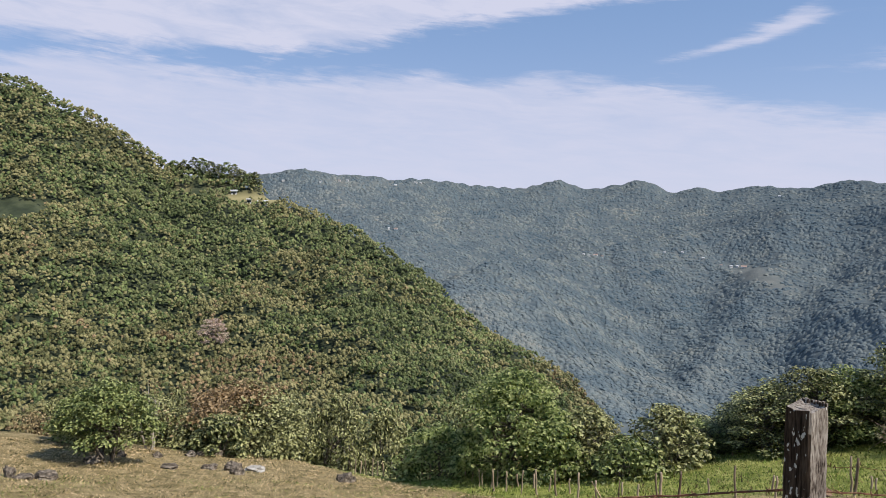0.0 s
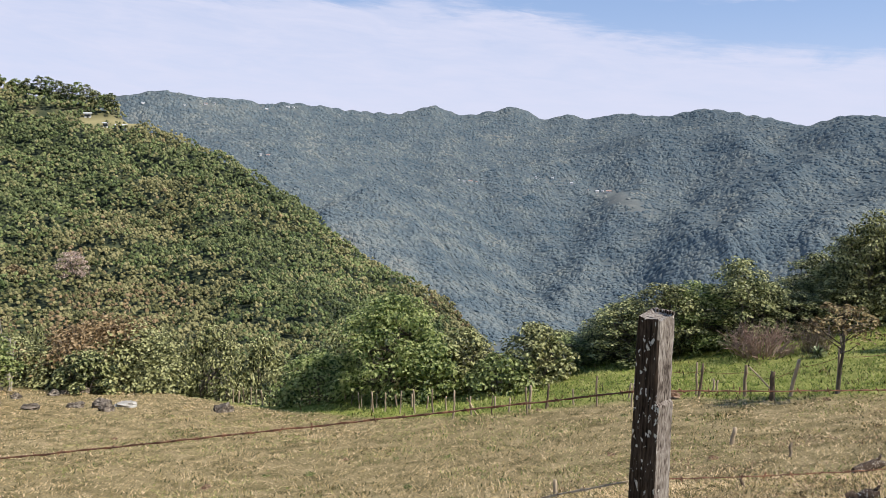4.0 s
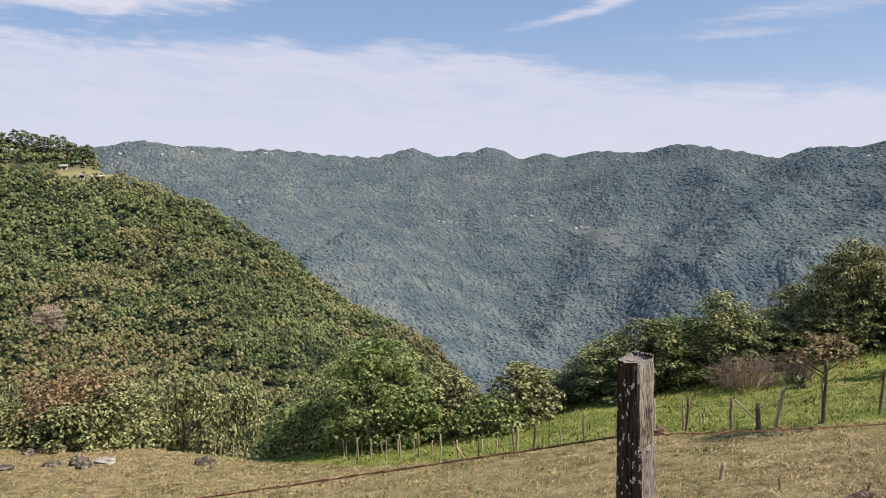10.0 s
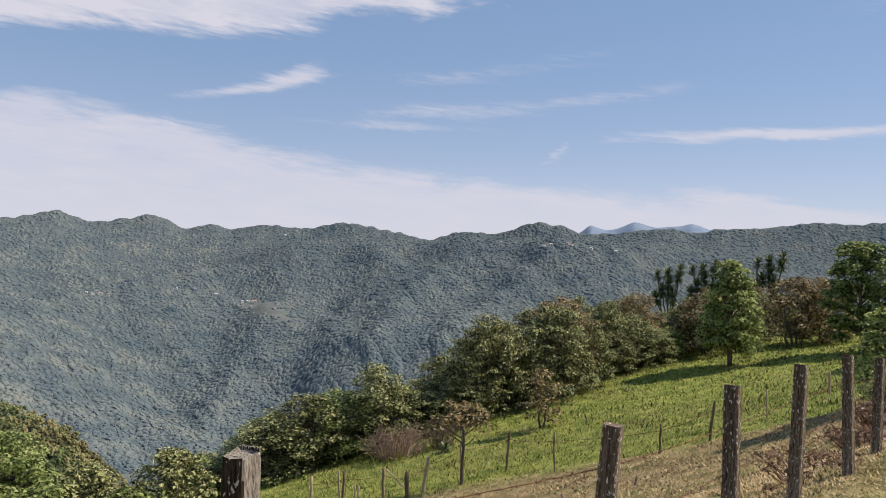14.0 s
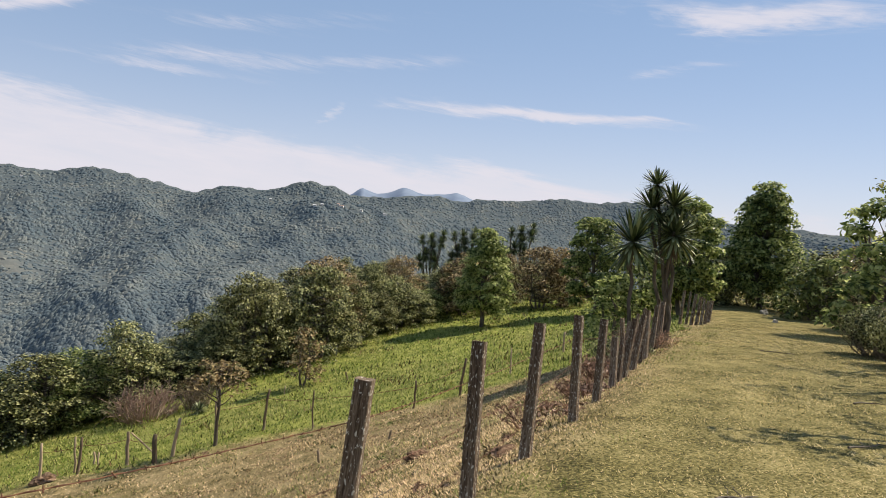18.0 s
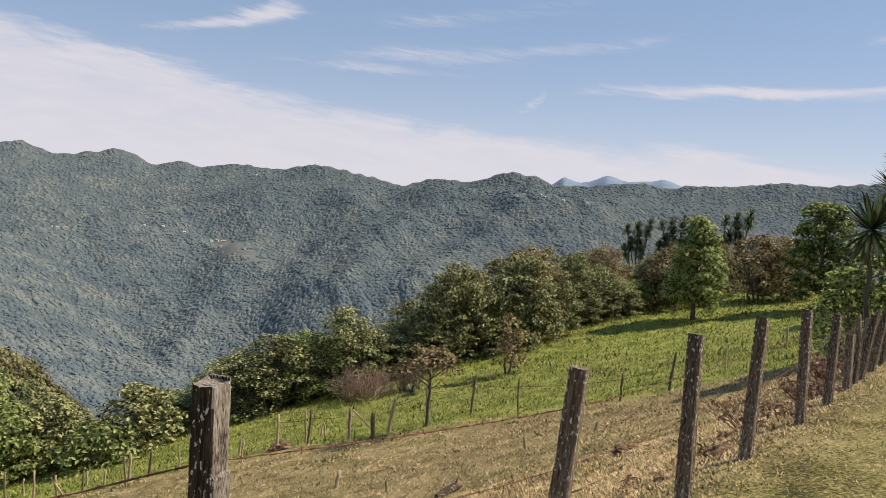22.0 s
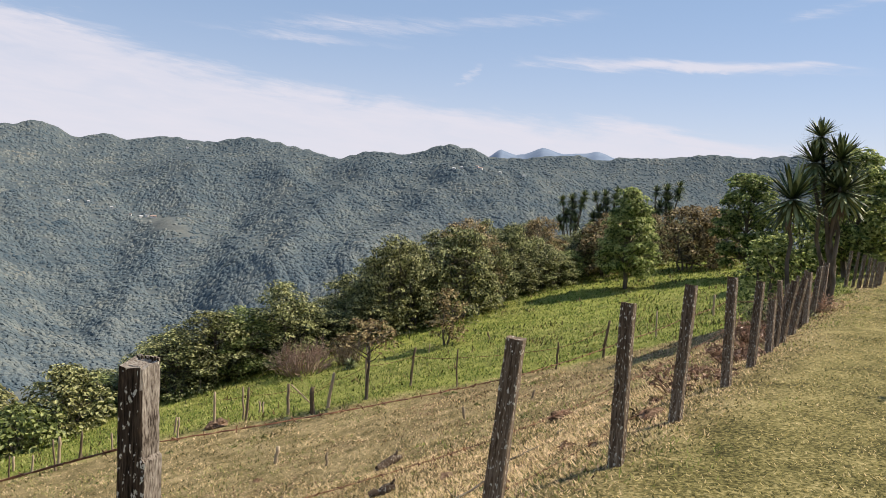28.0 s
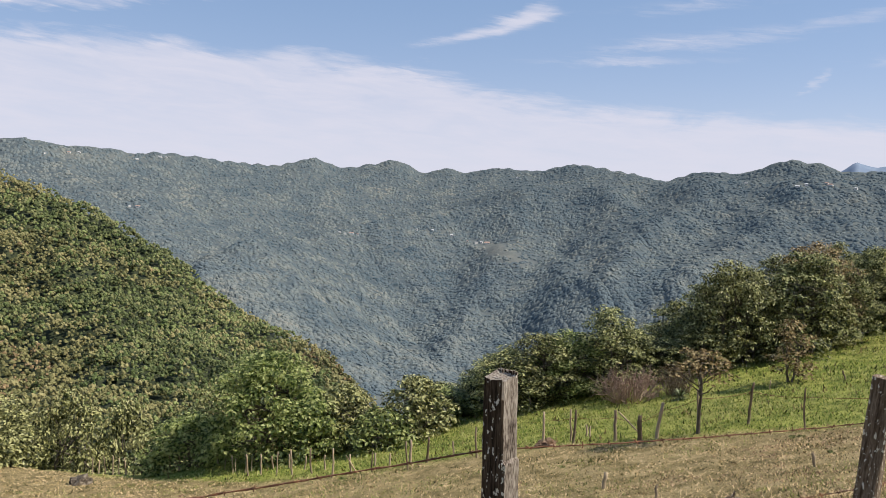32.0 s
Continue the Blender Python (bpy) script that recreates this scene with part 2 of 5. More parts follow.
TWIG = material("reddish twigs", [(0.3, (0.11, 0.085, 0.06)), (0.7, (0.29, 0.225, 0.16))], scale=3, bump=0.2)
WOOD = material("weathered post wood", [(0.25, (0.024, 0.016, 0.011)), (0.45, (0.104, 0.073, 0.050)), (0.62, (0.206, 0.156, 0.113)), (0.85, (0.356, 0.294, 0.233))], scale=100, detail=9, stretch=(1, 1, 0.11), coarse=8,
                coarse_amount=0.3, object_random=0.12, bump=1.0, bump_scale=90, rough=0.9, spec=0.15, bump_depth=0.008)


def add_lichen(mat, scale, level, rgb):
    """Crusts of pale lichen over a wood."""
    tree = mat.node_tree
    link, node, m = tree.links.new, tree.nodes.new, Calc(tree)
    shader, coord = tree.nodes["Principled BSDF"], tree.nodes["Texture Coordinate"]
    mapping = node("ShaderNodeMapping")
    mapping.inputs["Scale"].default_value = (1.5, 1.5, 0.8)
    link(coord.outputs["Object"], mapping.inputs[0])
    n = node("ShaderNodeTexNoise")
    n.inputs["Scale"].default_value, n.inputs["Detail"].default_value, n.inputs["Roughness"].default_value = scale, 4, 0.55
    link(mapping.outputs[0], n.inputs["Vector"])
    spot = m("MULTIPLY", m("SUBTRACT", n.outputs[0], level), 90.0)
    spot.node.use_clamp = True
    mix = node("ShaderNodeMix")
    mix.data_type = "RGBA"
    link(spot, mix.inputs[0])
    link(shader.inputs["Base Color"].links[0].from_socket, mix.inputs[6])
    mix.inputs[7].default_value = (*rgb, 1)
    link(mix.outputs[2], shader.inputs["Base Color"])


add_lichen(WOOD, 38, 0.6, (0.6, 0.57, 0.49))
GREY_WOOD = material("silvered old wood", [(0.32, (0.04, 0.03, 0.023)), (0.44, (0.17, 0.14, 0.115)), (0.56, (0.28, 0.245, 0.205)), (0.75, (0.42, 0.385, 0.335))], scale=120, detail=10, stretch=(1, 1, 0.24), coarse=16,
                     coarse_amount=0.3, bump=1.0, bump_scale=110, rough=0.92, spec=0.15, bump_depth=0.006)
add_lichen(GREY_WOOD, 26, 0.68, (0.55, 0.53, 0.46))
# dark brown; on the thick post it also carries the shade of two sides
DARK_WOOD = material("dark wood of shaded post sides and logs", [(0.3, (0.012, 0.008, 0.005)), (0.45, (0.05, 0.034, 0.023)), (0.62, (0.1, 0.072, 0.05)), (0.85, (0.2, 0.155, 0.115))], scale=110, detail=9, stretch=(1, 1, 0.1), coarse=9,
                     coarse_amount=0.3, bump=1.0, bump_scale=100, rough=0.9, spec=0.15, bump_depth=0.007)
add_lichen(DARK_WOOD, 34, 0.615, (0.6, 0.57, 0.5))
STICK = material("thin stake wood", [(0.3, (0.111, 0.081, 0.052)), (0.7, (0.420, 0.334, 0.229))], scale=8, stretch=(1, 1, 0.15), object_random=0.5, bump=0.5, rough=0.9)
PALE_WOOD = material("pale fresh wood", [(0.3, (0.4, 0.3, 0.18)), (0.7, (0.55, 0.43, 0.28))], scale=8, stretch=(1, 1, 0.15), bump=0.3)
RUST = material("rusty wire", [(0.3, (0.06, 0.026, 0.016)), (0.5, (0.17, 0.08, 0.045)), (0.7, (0.36, 0.17, 0.085))], scale=22, bump=0.2, rough=0.7)
STEEL = material("dull galvanised wire", [(0.3, (0.16, 0.11, 0.07)), (0.5, (0.56, 0.44, 0.3)), (0.7, (0.8, 0.67, 0.5))], scale=40, bump=0.3, rough=0.95, spec=0.05)
STONE = material("grey field stone", [(0.3, (0.040, 0.033, 0.024)), (0.5, (0.120, 0.098, 0.075)), (0.7, (0.304, 0.262, 0.204))], scale=9, detail=9, coarse=2.5, bump=1.0, bump_scale=9, rough=0.95)
WHITE_STONE = material("pale stone", [(0.3, (0.22, 0.2, 0.17)), (0.7, (0.5, 0.48, 0.43))], scale=5, detail=9, bump=0.8, rough=0.95)

# ---- terrain: the eye stands near the origin, the track runs off along U, the pasture falls along V ----
UX, UY = 0.891, 0.454


def sstep(a, b, x):
    t = np.clip((x - a) / (b - a), 0, 1)
    return t * t * (3 - 2 * t)


def pasture(x, y):
    """Height of the near hillside: a level track on the spine, and a slope that eases off further along it."""
    u, v = x * UX + y * UY, -x * UY + y * UX
    spine = -1.72 - 0.05 * np.clip(u, -30, 37) - 0.02 * np.clip(u - 37, 0, 200)
    up = np.clip(u, 0, None)
    k = 0.04 + 0.2 / (1 + (up / 38) ** 3.5) - 0.0025 * np.clip(5 - u, 0, 40)
    w = v - 2.1
    fall = 0.5 * (w + np.sqrt(w * w + 0.5))
    brow = 3.5 / (1 + (up / 25) ** 2) * (1 - np.exp(-fall / 6))
    bank = 0.06 * np.clip(-v - 3.5, 0, 30)
    return spine - k * fall - brow + bank


HILL_AZ = [-180, -100, -75, -46, -44.6, -42.8, -40, -37.8, -35.5, -31.5, -29.7, -28.3, -24.9, -21.4, -18.7, -16.1, -13.4, -11.2, -8.5, -5.8, -4.1, -2.8, -1.1, 4, 12]
HILL_EL = [3, 6, 9, 8.8, 8.75, 7.5, 6.35, 4.75, 3.3, 2.7, 2.3, 1.4, -0.1, -1.6, -3.4, -5.3, -7.7, -9.5, -10.9, -12.2, -13.5, -15.2, -16.8, -22, -32]
RIDGE_AZ = [-70, -29, -25.9, -23.1, -21, -19.2, -17, -14.8, -12.1, -9, -6, -3.9, -1.3, 0, 1.1, 2.1, 4.3, 5.7, 7.7, 11.5, 13.5, 15, 18.1, 20.7, 23.4, 26, 29.4, 30.4, 31.2, 32.5, 35.1, 37, 39.3, 41.1, 42.2, 45.2, 49.5, 51.2, 54.6, 59.5, 61, 65, 68, 90, 180]
RIDGE_EL = [2, 3, 3.5, 3.1, 3.2, 2.9, 3.0, 2.75, 2.4, 2.2, 2.85, 2.1, 2.5, 2.85, 2.5, 1.85, 2.25, 1.9, 2.3, 2.1, 2.6, 2.55, 2.0, 1.4, 2.1, 1.95, 2.95, 2.65, 2.8, 2.1, 2.1, 2.3, 2.6, 2.2, 2.5, 2.55, 3.0, 2.8, 3.1, 2.7, 1.9, 1.8, 1.5, 2, 1]


def hill_top(az):
    return np.interp(az, [-180, -46, -30, -20, -10, 0, 12], [500, 640, 520, 420, 330, 250, 200])


def hill_el(az, r):
    """Elevation angle of the wooded hill over the eye."""
    top = np.interp(az, HILL_AZ, HILL_EL)
    s = np.clip((r - 110) / (hill_top(az) - 110), 0, 1)
    return -24 + (top + 24) * s ** 0.72


def hill(az, r):
    z = np.minimum(r, hill_top(az)) * np.tan(np.radians(hill_el(az, r)))
    return z - 0.62 * np.clip(r - hill_top(az), 0, None)


def bend(az, xs, ys):
    """Rounded curve through the knots."""
    i = np.clip(np.searchsorted(xs, az) - 1, 0, len(xs) - 2)
    x0, x1, y0, y1 = np.take(xs, i), np.take(xs, i + 1), np.take(ys, i), np.take(ys, i + 1)
    s = (az - x0) / (x1 - x0)
    return y0 + (y1 - y0) * (0.6 * s + 0.4 * s * s * (3 - 2 * s))


def far_range(az, r):
    ridge = bend(az, RIDGE_AZ, RIDGE_EL) + 0.07 * np.abs(np.sin(az * 1.9 + 1.3 * np.sin(az * 0.7))) + 0.05 * np.abs(np.sin(az * 3.7 + np.sin(az * 1.3))) - 0.07
    R = 3300 + 250 * np.sin(az * 0.11 + 1)
    s = np.clip((r - 1000) / (R - 1000), 0, 1)
    el = -19 + (2.3 + 19) * s ** 0.62 + (ridge - 2.3) * sstep(0.88, 1.0, s)
    spurs = 0.0
    # crests that run down from the ridge: how far up, the bearing there, height, and the breadth of the steep and the gentle flank
    for up, bearing, high, steep, gentle in (
        ((0, 0.365, 0.51, 0.76, 0.92, 1), (14.5, 19.2, 21.1, 24.0, 23.7, 23.5), 90, 3.2, 13), ((0, 0.2, 0.39, 0.436, 0.556, 0.69, 1), (-20, -16, -12.7, -9.3, -4.2, 8, 14), 100, 4, 15),
        ((0, 0.2, 0.4, 0.6, 1), (4, 6, 8.5, 10, 12), 58, 2.6, 9), ((0, 0.3, 0.45, 0.7, 1), (12, 14, 15.5, 17, 18), 55, 2.4, 7), ((0, 0.3, 0.485, 0.79, 1), (21, 24, 27, 32.5, 31), 66, 3, 9),
        ((0, 1), (32.5, 37), 45, 4, 9), ((0, 1), (43, 48), 45, 4, 9), ((0, 1), (-25, -17), 35, 5, 8)):
        top = bearing[-1]
        d = az - np.interp(s, up, bearing) + 0.7 * np.sin(s * 9 + top) + 0.4 * np.sin(s * 23 + 2 * top) + 0.2 * np.sin(s * 57 + top)
        side = np.where(d < 0, np.exp(-((d / steep) ** 2)), np.exp(-((d / gentle) ** 2)))
        spurs = spurs + high * side
    return np.minimum(r, R) * np.tan(np.radians(el)) + (spurs - 40) * sstep(0.04, 0.3, s) * sstep(0.93, 0.7, s) - 0.4 * np.clip(r - R, 0, None)


def lattice(ix, iy, seed):
    h = (ix.astype(np.int64) * 374761393 + iy.astype(np.int64) * 668265263 + seed * 1442695) & 0x7FFFFFFF
    h = ((h ^ (h >> 13)) * 1274126177) & 0x7FFFFFFF
    return ((h ^ (h >> 16)) & 0xFFFF) / 65535.0


def vnoise(x, y, seed=0):
    """Smooth value noise from 0 to 1."""
    ix, iy = np.floor(x), np.floor(y)
    fx, fy = x - ix, y - iy
    fx, fy = fx * fx * (3 - 2 * fx), fy * fy * (3 - 2 * fy)
    a, b = lattice(ix, iy, seed), lattice(ix + 1, iy, seed)
    c, d = lattice(ix, iy + 1, seed), lattice(ix + 1, iy + 1, seed)
    return (a * (1 - fx) + b * fx) * (1 - fy) + (c * (1 - fx) + d * fx) * fy


def fbm(x, y, octaves=4, seed=0):
    s, a, n = 0.0, 0.5, 0.0
    for o in range(octaves):
        s, n = s + a * vnoise(x * 2**o, y * 2**o, seed + o), n + a
        a *= 0.5
    return s / n


def lush_line(u):
    return np.interp(u, [-20, 0, 5, 8, 10.4, 16.8, 17.5, 20, 21.6, 24, 26, 100], [60, 45, 35, 27.8, 24.8, 20.4, 17, 14.1, 9.6, 5.4, 2.7, 2.7])


def near_height(x, y):
    bumps = 0.10 * (fbm(x * 0.35, y * 0.35, 3, 5) - 0.5) + 0.08 * (fbm(x * 1.7, y * 1.7, 3, 9) - 0.5) + 0.03 * (fbm(x * 6, y * 6, 2, 19) - 0.5)
    u, v = x * UX + y * UY, -x * UY + y * UX
    rough = sstep(1.5, 4, v) * 0.8 + 0.2
    return pasture(x, y) + bumps * rough


def height(x, y):
    """The whole land: pasture, the drop behind it, the wooded hill and the range over the valley."""
    r, az = np.hypot(x, y), np.degrees(np.arctan2(x, y))
    u, v = x * UX + y * UY, -x * UY + y * UX
    edge = 36 + 10 * sstep(7, -2, u) - 3 * sstep(30, 60, u)
    z = near_height(x, y) - 0.75 * np.clip(v - edge, 0, None) - 0.55 * np.clip(u - 85, 0, None) - 0.3 * np.clip(r - 110, 0, None)
    lumps = 1.0 * (fbm(x * 0.05, y * 0.05, 3, 3) - 0.5) * sstep(100, 200, r) * 14
    h = hill(az, r) + lumps * sstep(0, 60, hill_top(az) - r)
    z = np.maximum(z, np.where(r > 95, h, -1e4))
    # broad spurs and shallow gullies run down from the ridge
    swell = fbm(az / 13 + 0.0011 * r, r / 1300, 3, 21)
    small = fbm(az / 3.2 + 0.0022 * r, r / 420, 4, 31)
    gully = np.abs(fbm(az / 4.5 + 0.0017 * r, r / 620, 4, 51) - 0.5) * 2
    knoll = fbm(x / 60, y / 60, 3, 41)
    e = sstep(900, 1500, r) * (1 - sstep(2600, 3300, r))
    f = far_range(az, r) + e * ((swell - 0.5) * 125 + (small - 0.5) * 26 + (np.sqrt(gully) - 0.45) * 16) + sstep(900, 1500, r) * (1 - 0.6 * sstep(2900, 3300, r)) * (knoll - 0.5) * 7
    z = np.maximum(z, np.where(r > 700, f, -1e4))
    return np.maximum(z, -420)


def mesh_object(name, verts, faces, mats, parent=None, smooth=False, index=None):
    """One mesh from arrays of places and of equal-sided faces."""
    verts, faces = np.asarray(verts, np.float32), np.asarray(faces, np.int32)
    me = bpy.data.meshes.new(name)
    k = faces.shape[1]
    me.vertices.add(len(verts)), me.loops.add(faces.size), me.polygons.add(len(faces))
    me.vertices.foreach_set("co", verts.ravel())
    me.loops.foreach_set("vertex_index", faces.ravel())
    me.polygons.foreach_set("loop_start", np.arange(0, faces.size, k, dtype=np.int32))
    for mat in mats if isinstance(mats, (list, tuple)) else [mats]:
        me.materials.append(mat)
    if index is not None:
        me.polygons.foreach_set("material_index", np.asarray(index, np.int32))
    me.polygons.foreach_set("use_smooth", np.full(len(faces), smooth))
    me.update(calc_edges=True)
    ob = new(name, me)
    ob.parent = parent
    return ob


def attribute(ob, name, values):
    a = ob.data.attributes.new(name, "FLOAT", "POINT")
    a.data.foreach_set("value", np.asarray(values, np.float32))


def pasture_material():
    mat = material("cropped pasture", [(0.33, (0.058, 0.047, 0.020)), (0.45, (0.170, 0.136, 0.059)), (0.56, (0.292, 0.230, 0.116)), (0.72, (0.447, 0.353, 0.206))], scale=26, detail=10, coarse=1.3, coarse_amount=0.26,
                   rough=0.95, bump=1.0, bump_scale=28, spec=0.1)
    tree = mat.node_tree
    link, node, m = tree.links.new, tree.nodes.new, Calc(tree)
    shader, old = tree.nodes["Principled BSDF"], tree.nodes["Color Ramp"]
    for kind, cols in (("lush", [(0.36, (0.055, 0.085, 0.014)), (0.5, (0.175, 0.225, 0.033)), (0.66, (0.36, 0.37, 0.085))]), ("track", [(0.36, (0.045, 0.042, 0.014)), (0.5, (0.16, 0.14, 0.05)), (0.66, (0.34, 0.285, 0.13))])):
        att = node("ShaderNodeAttribute")
        att.attribute_name = kind
        ramp = node("ShaderNodeValToRGB")
        ramp.color_ramp.elements.new(0.5)
        for e, (p, c) in zip(ramp.color_ramp.elements, cols):
            e.position, e.color = p, (*c, 1)
        link(old.inputs[0].links[0].from_socket, ramp.inputs[0])
        mix = node("ShaderNodeMix")
        mix.data_type = "RGBA"
        link(att.outputs["Fac"], mix.inputs[0])
        link(shader.inputs["Base Color"].links[0].from_socket, mix.inputs[6])
        link(ramp.outputs[0], mix.inputs[7])
        link(mix.outputs[2], shader.inputs["Base Color"])
    return mat


def pale_clearings(mat, rgb):
    tree = mat.node_tree
    shader, att, mix = tree.nodes["Principled BSDF"], tree.nodes.new("ShaderNodeAttribute"), tree.nodes.new("ShaderNodeMix")
    att.attribute_name, mix.data_type = "clearing", "RGBA"
    tree.links.new(att.outputs["Fac"], mix.inputs[0])
    tree.links.new(shader.inputs["Base Color"].links[0].from_socket, mix.inputs[6])
    mix.inputs[7].default_value = (*rgb, 1)
    tree.links.new(mix.outputs[2], shader.inputs["Base Color"])


GRASS_GROUND = pasture_material()
# floor and far ground darker than the crowns: gap shade in the colour
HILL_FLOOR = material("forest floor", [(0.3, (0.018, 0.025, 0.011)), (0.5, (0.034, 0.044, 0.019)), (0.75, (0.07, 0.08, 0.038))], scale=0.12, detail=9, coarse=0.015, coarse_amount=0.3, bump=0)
# aerial haze is put into the far range's base colours as a blue cast
FAR_FOREST = material("mountain forest with haze in its colour", [(0.25, (0.048, 0.070, 0.086)), (0.45, (0.085, 0.107, 0.118)), (0.6, (0.116, 0.133, 0.134)), (0.8, (0.157, 0.169, 0.148))], scale=0.05, detail=10, coarse=0.003, coarse_amount=0.12,
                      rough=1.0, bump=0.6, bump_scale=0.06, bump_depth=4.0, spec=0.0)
FAR_TREES = material("mountain crowns with haze in their colour", [(0.25, (0.070, 0.100, 0.120)), (0.45, (0.113, 0.142, 0.155)), (0.6, (0.156, 0.178, 0.174)), (0.8, (0.214, 0.219, 0.193))], scale=0.01, detail=6, coarse=0.0025, coarse_amount=0.14,
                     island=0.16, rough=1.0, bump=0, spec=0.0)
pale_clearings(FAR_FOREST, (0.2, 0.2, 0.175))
pale_clearings(HILL_FLOOR, (0.27, 0.235, 0.11))


def make_ground():
    fine = np.arange(-52, 80, 0.24)
    az = np.concatenate([np.arange(-180, -52, 4), fine, np.arange(80, 180, 4)])
    rad = np.concatenate([[0.02, 0.5, 1.0], np.geomspace(1.5, 120, 165), np.geomspace(120, 720, 64)[1:], np.geomspace(720, 1000, 8)[1:], np.linspace(1000, 3700, 95)[1:], [3900, 4300, 4900]])
    A, Rr = np.meshgrid(np.radians(az), rad)
    x, y = (Rr * np.sin(A)).ravel(), (Rr * np.cos(A)).ravel()
    z = height(x, y)
    n, k = len(rad), len(az)
    i, j = np.meshgrid(np.arange(n - 1), np.arange(k), indexing="ij")
    q = np.stack([i * k + j, i * k + (j + 1) % k, (i + 1) * k + (j + 1) % k, (i + 1) * k + j], -1).reshape(-1, 4)[:, ::-1]
    rm = rad[q.min(1) // k]
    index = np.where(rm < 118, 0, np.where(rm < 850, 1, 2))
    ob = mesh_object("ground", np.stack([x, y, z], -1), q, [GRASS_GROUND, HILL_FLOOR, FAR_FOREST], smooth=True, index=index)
    u, v = x * UX + y * UY, -x * UY + y * UX
    ragged = 2.5 * (fbm(x * 0.4, y * 0.4, 4, 12) - 0.5)
    attribute(ob, "lush", sstep(-1.2, 1.2, v - lush_line(u) + ragged) * (0.75 + 0.5 * (fbm(x * 0.3, y * 0.3, 3, 14) - 0.5)))
    attribute(ob, "track", sstep(2.6, 1.0, v + 0.5 * ragged))
    azd, r = np.degrees(np.arctan2(x, y)), np.hypot(x, y)
    eld = np.degrees(np.arctan2(z, r))
    ragged = 1.6 * (fbm(azd * 1.1, eld * 2.2, 4, 15) - 0.5)

    def spot(a, e, wa, we, tilt=0.0):
        return np.clip(1.25 - ((azd - a) / wa) ** 2 - ((eld - e - tilt * (azd - a)) / we) ** 2 + ragged, 0, 1)

    far = r > 900
    clear = np.where(far, np.maximum.reduce([0.45 * spot(8.6, -4.3, 2.6, 0.9, -0.3), 0.5 * spot(3.2, -2.9, 2.0, 0.3), 0.4 * spot(-10, -6.3, 3.2, 0.25, 0.25), 0.4 * spot(30, 1.1, 4, 0.2), 0.35 * spot(-21, 2.5, 5, 0.3)]),
                     np.maximum(spot(-29.8, 1.2, 2.5, 0.62), 0.8 * spot(-33.2, 1.7, 2.3, 0.34), spot(-46.4, 0.25, 3.4, 0.95)))
    attribute(ob, "clearing", clear * (r > 130))
    tagged(ob, "grassy hillside pasture falling to a wooded valley with mountains beyond", "ground", kind="structure")


make_ground()

# place, height and lean of the posts along the track
TRACK_POSTS = [
    (2.37, 3.49, 1.24, 0.11, -0.02),
    (4.02, 4.19, 1.28, 0.10, 0.09),
    (5.57, 5.03, 1.36, 0.14, 0.05),
    (7.52, 6.03, 1.36, 0.10, 0.11),
    (9.11, 6.90, 1.25, 0.13, 0.06),
    (10.62, 7.73, 0.86, 0.11, 0.09),
    (11.91, 8.45, 1.15, 0.21, -0.04),
    (13.35, 9.24, 1.16, 0.21, -0.04),
    (15.64, 10.50, 1.19, 0.12, 0.09),
    (17.12, 11.32, 1.27, 0.16, 0.02),
    (19.30, 12.52, 1.34, 0.15, 0.04),
    (22.09, 14.06, 1.25, 0.14, 0.05),
]
END_POSTS = [
    (31.89, 19.63, 1.66, 0.18, -0.01),
    (31.45, 19.03, 1.57, 0.18, -0.02),
    (30.46, 18.17, 1.43, 0.18, -0.02),
    (30.23, 17.78, 1.29, 0.19, -0.03),
    (30.15, 17.52, 1.20, 0.18, -0.01),
    (30.76, 17.68, 1.09, 0.18, -0.02),
    (32.32, 18.38, 1.06, 0.18, -0.01),
]
STAKES = [
    (-0.67, 27.70, 0.50, 0.00, 0.03),
    (0.65, 26.63, 0.92, 0.04, 0.03),
    (1.34, 26.63, 0.93, 0.02, 0.03),
    (4.13, 24.84, 0.85, 0.03, 0.03),
    (5.47, 25.59, 1.27, 0.01, 0.03),
    (6.46, 25.04, 1.19, 0.08, 0.02),
    (7.23, 25.69, 0.38, -0.00, 0.04),
    (7.63, 24.08, 1.10, 0.03, 0.03),
    (8.10, 22.83, 0.92, -0.02, 0.05),
    (8.75, 23.13, 1.24, 0.17, -0.02),
    (9.96, 22.67, 1.46, -0.01, 0.05),
    (11.73, 22.80, 1.37, 0.11, -0.01),
    (12.22, 20.42, 1.27, 0.01, 0.04),
    (14.56, 18.17, 0.91, 0.05, 0.02),
    (16.00, 17.61, 1.24, 0.12, -0.05),
    (18.18, 27.64, 0.33, -0.04, 0.07),
    (15.47, 28.40, 0.38, 0.05, 0.02),
    (23.96, 20.09, 0.87, 0.02, 0.05),
    (19.09, 18.39, 0.96, 0.02, 0.04),
]
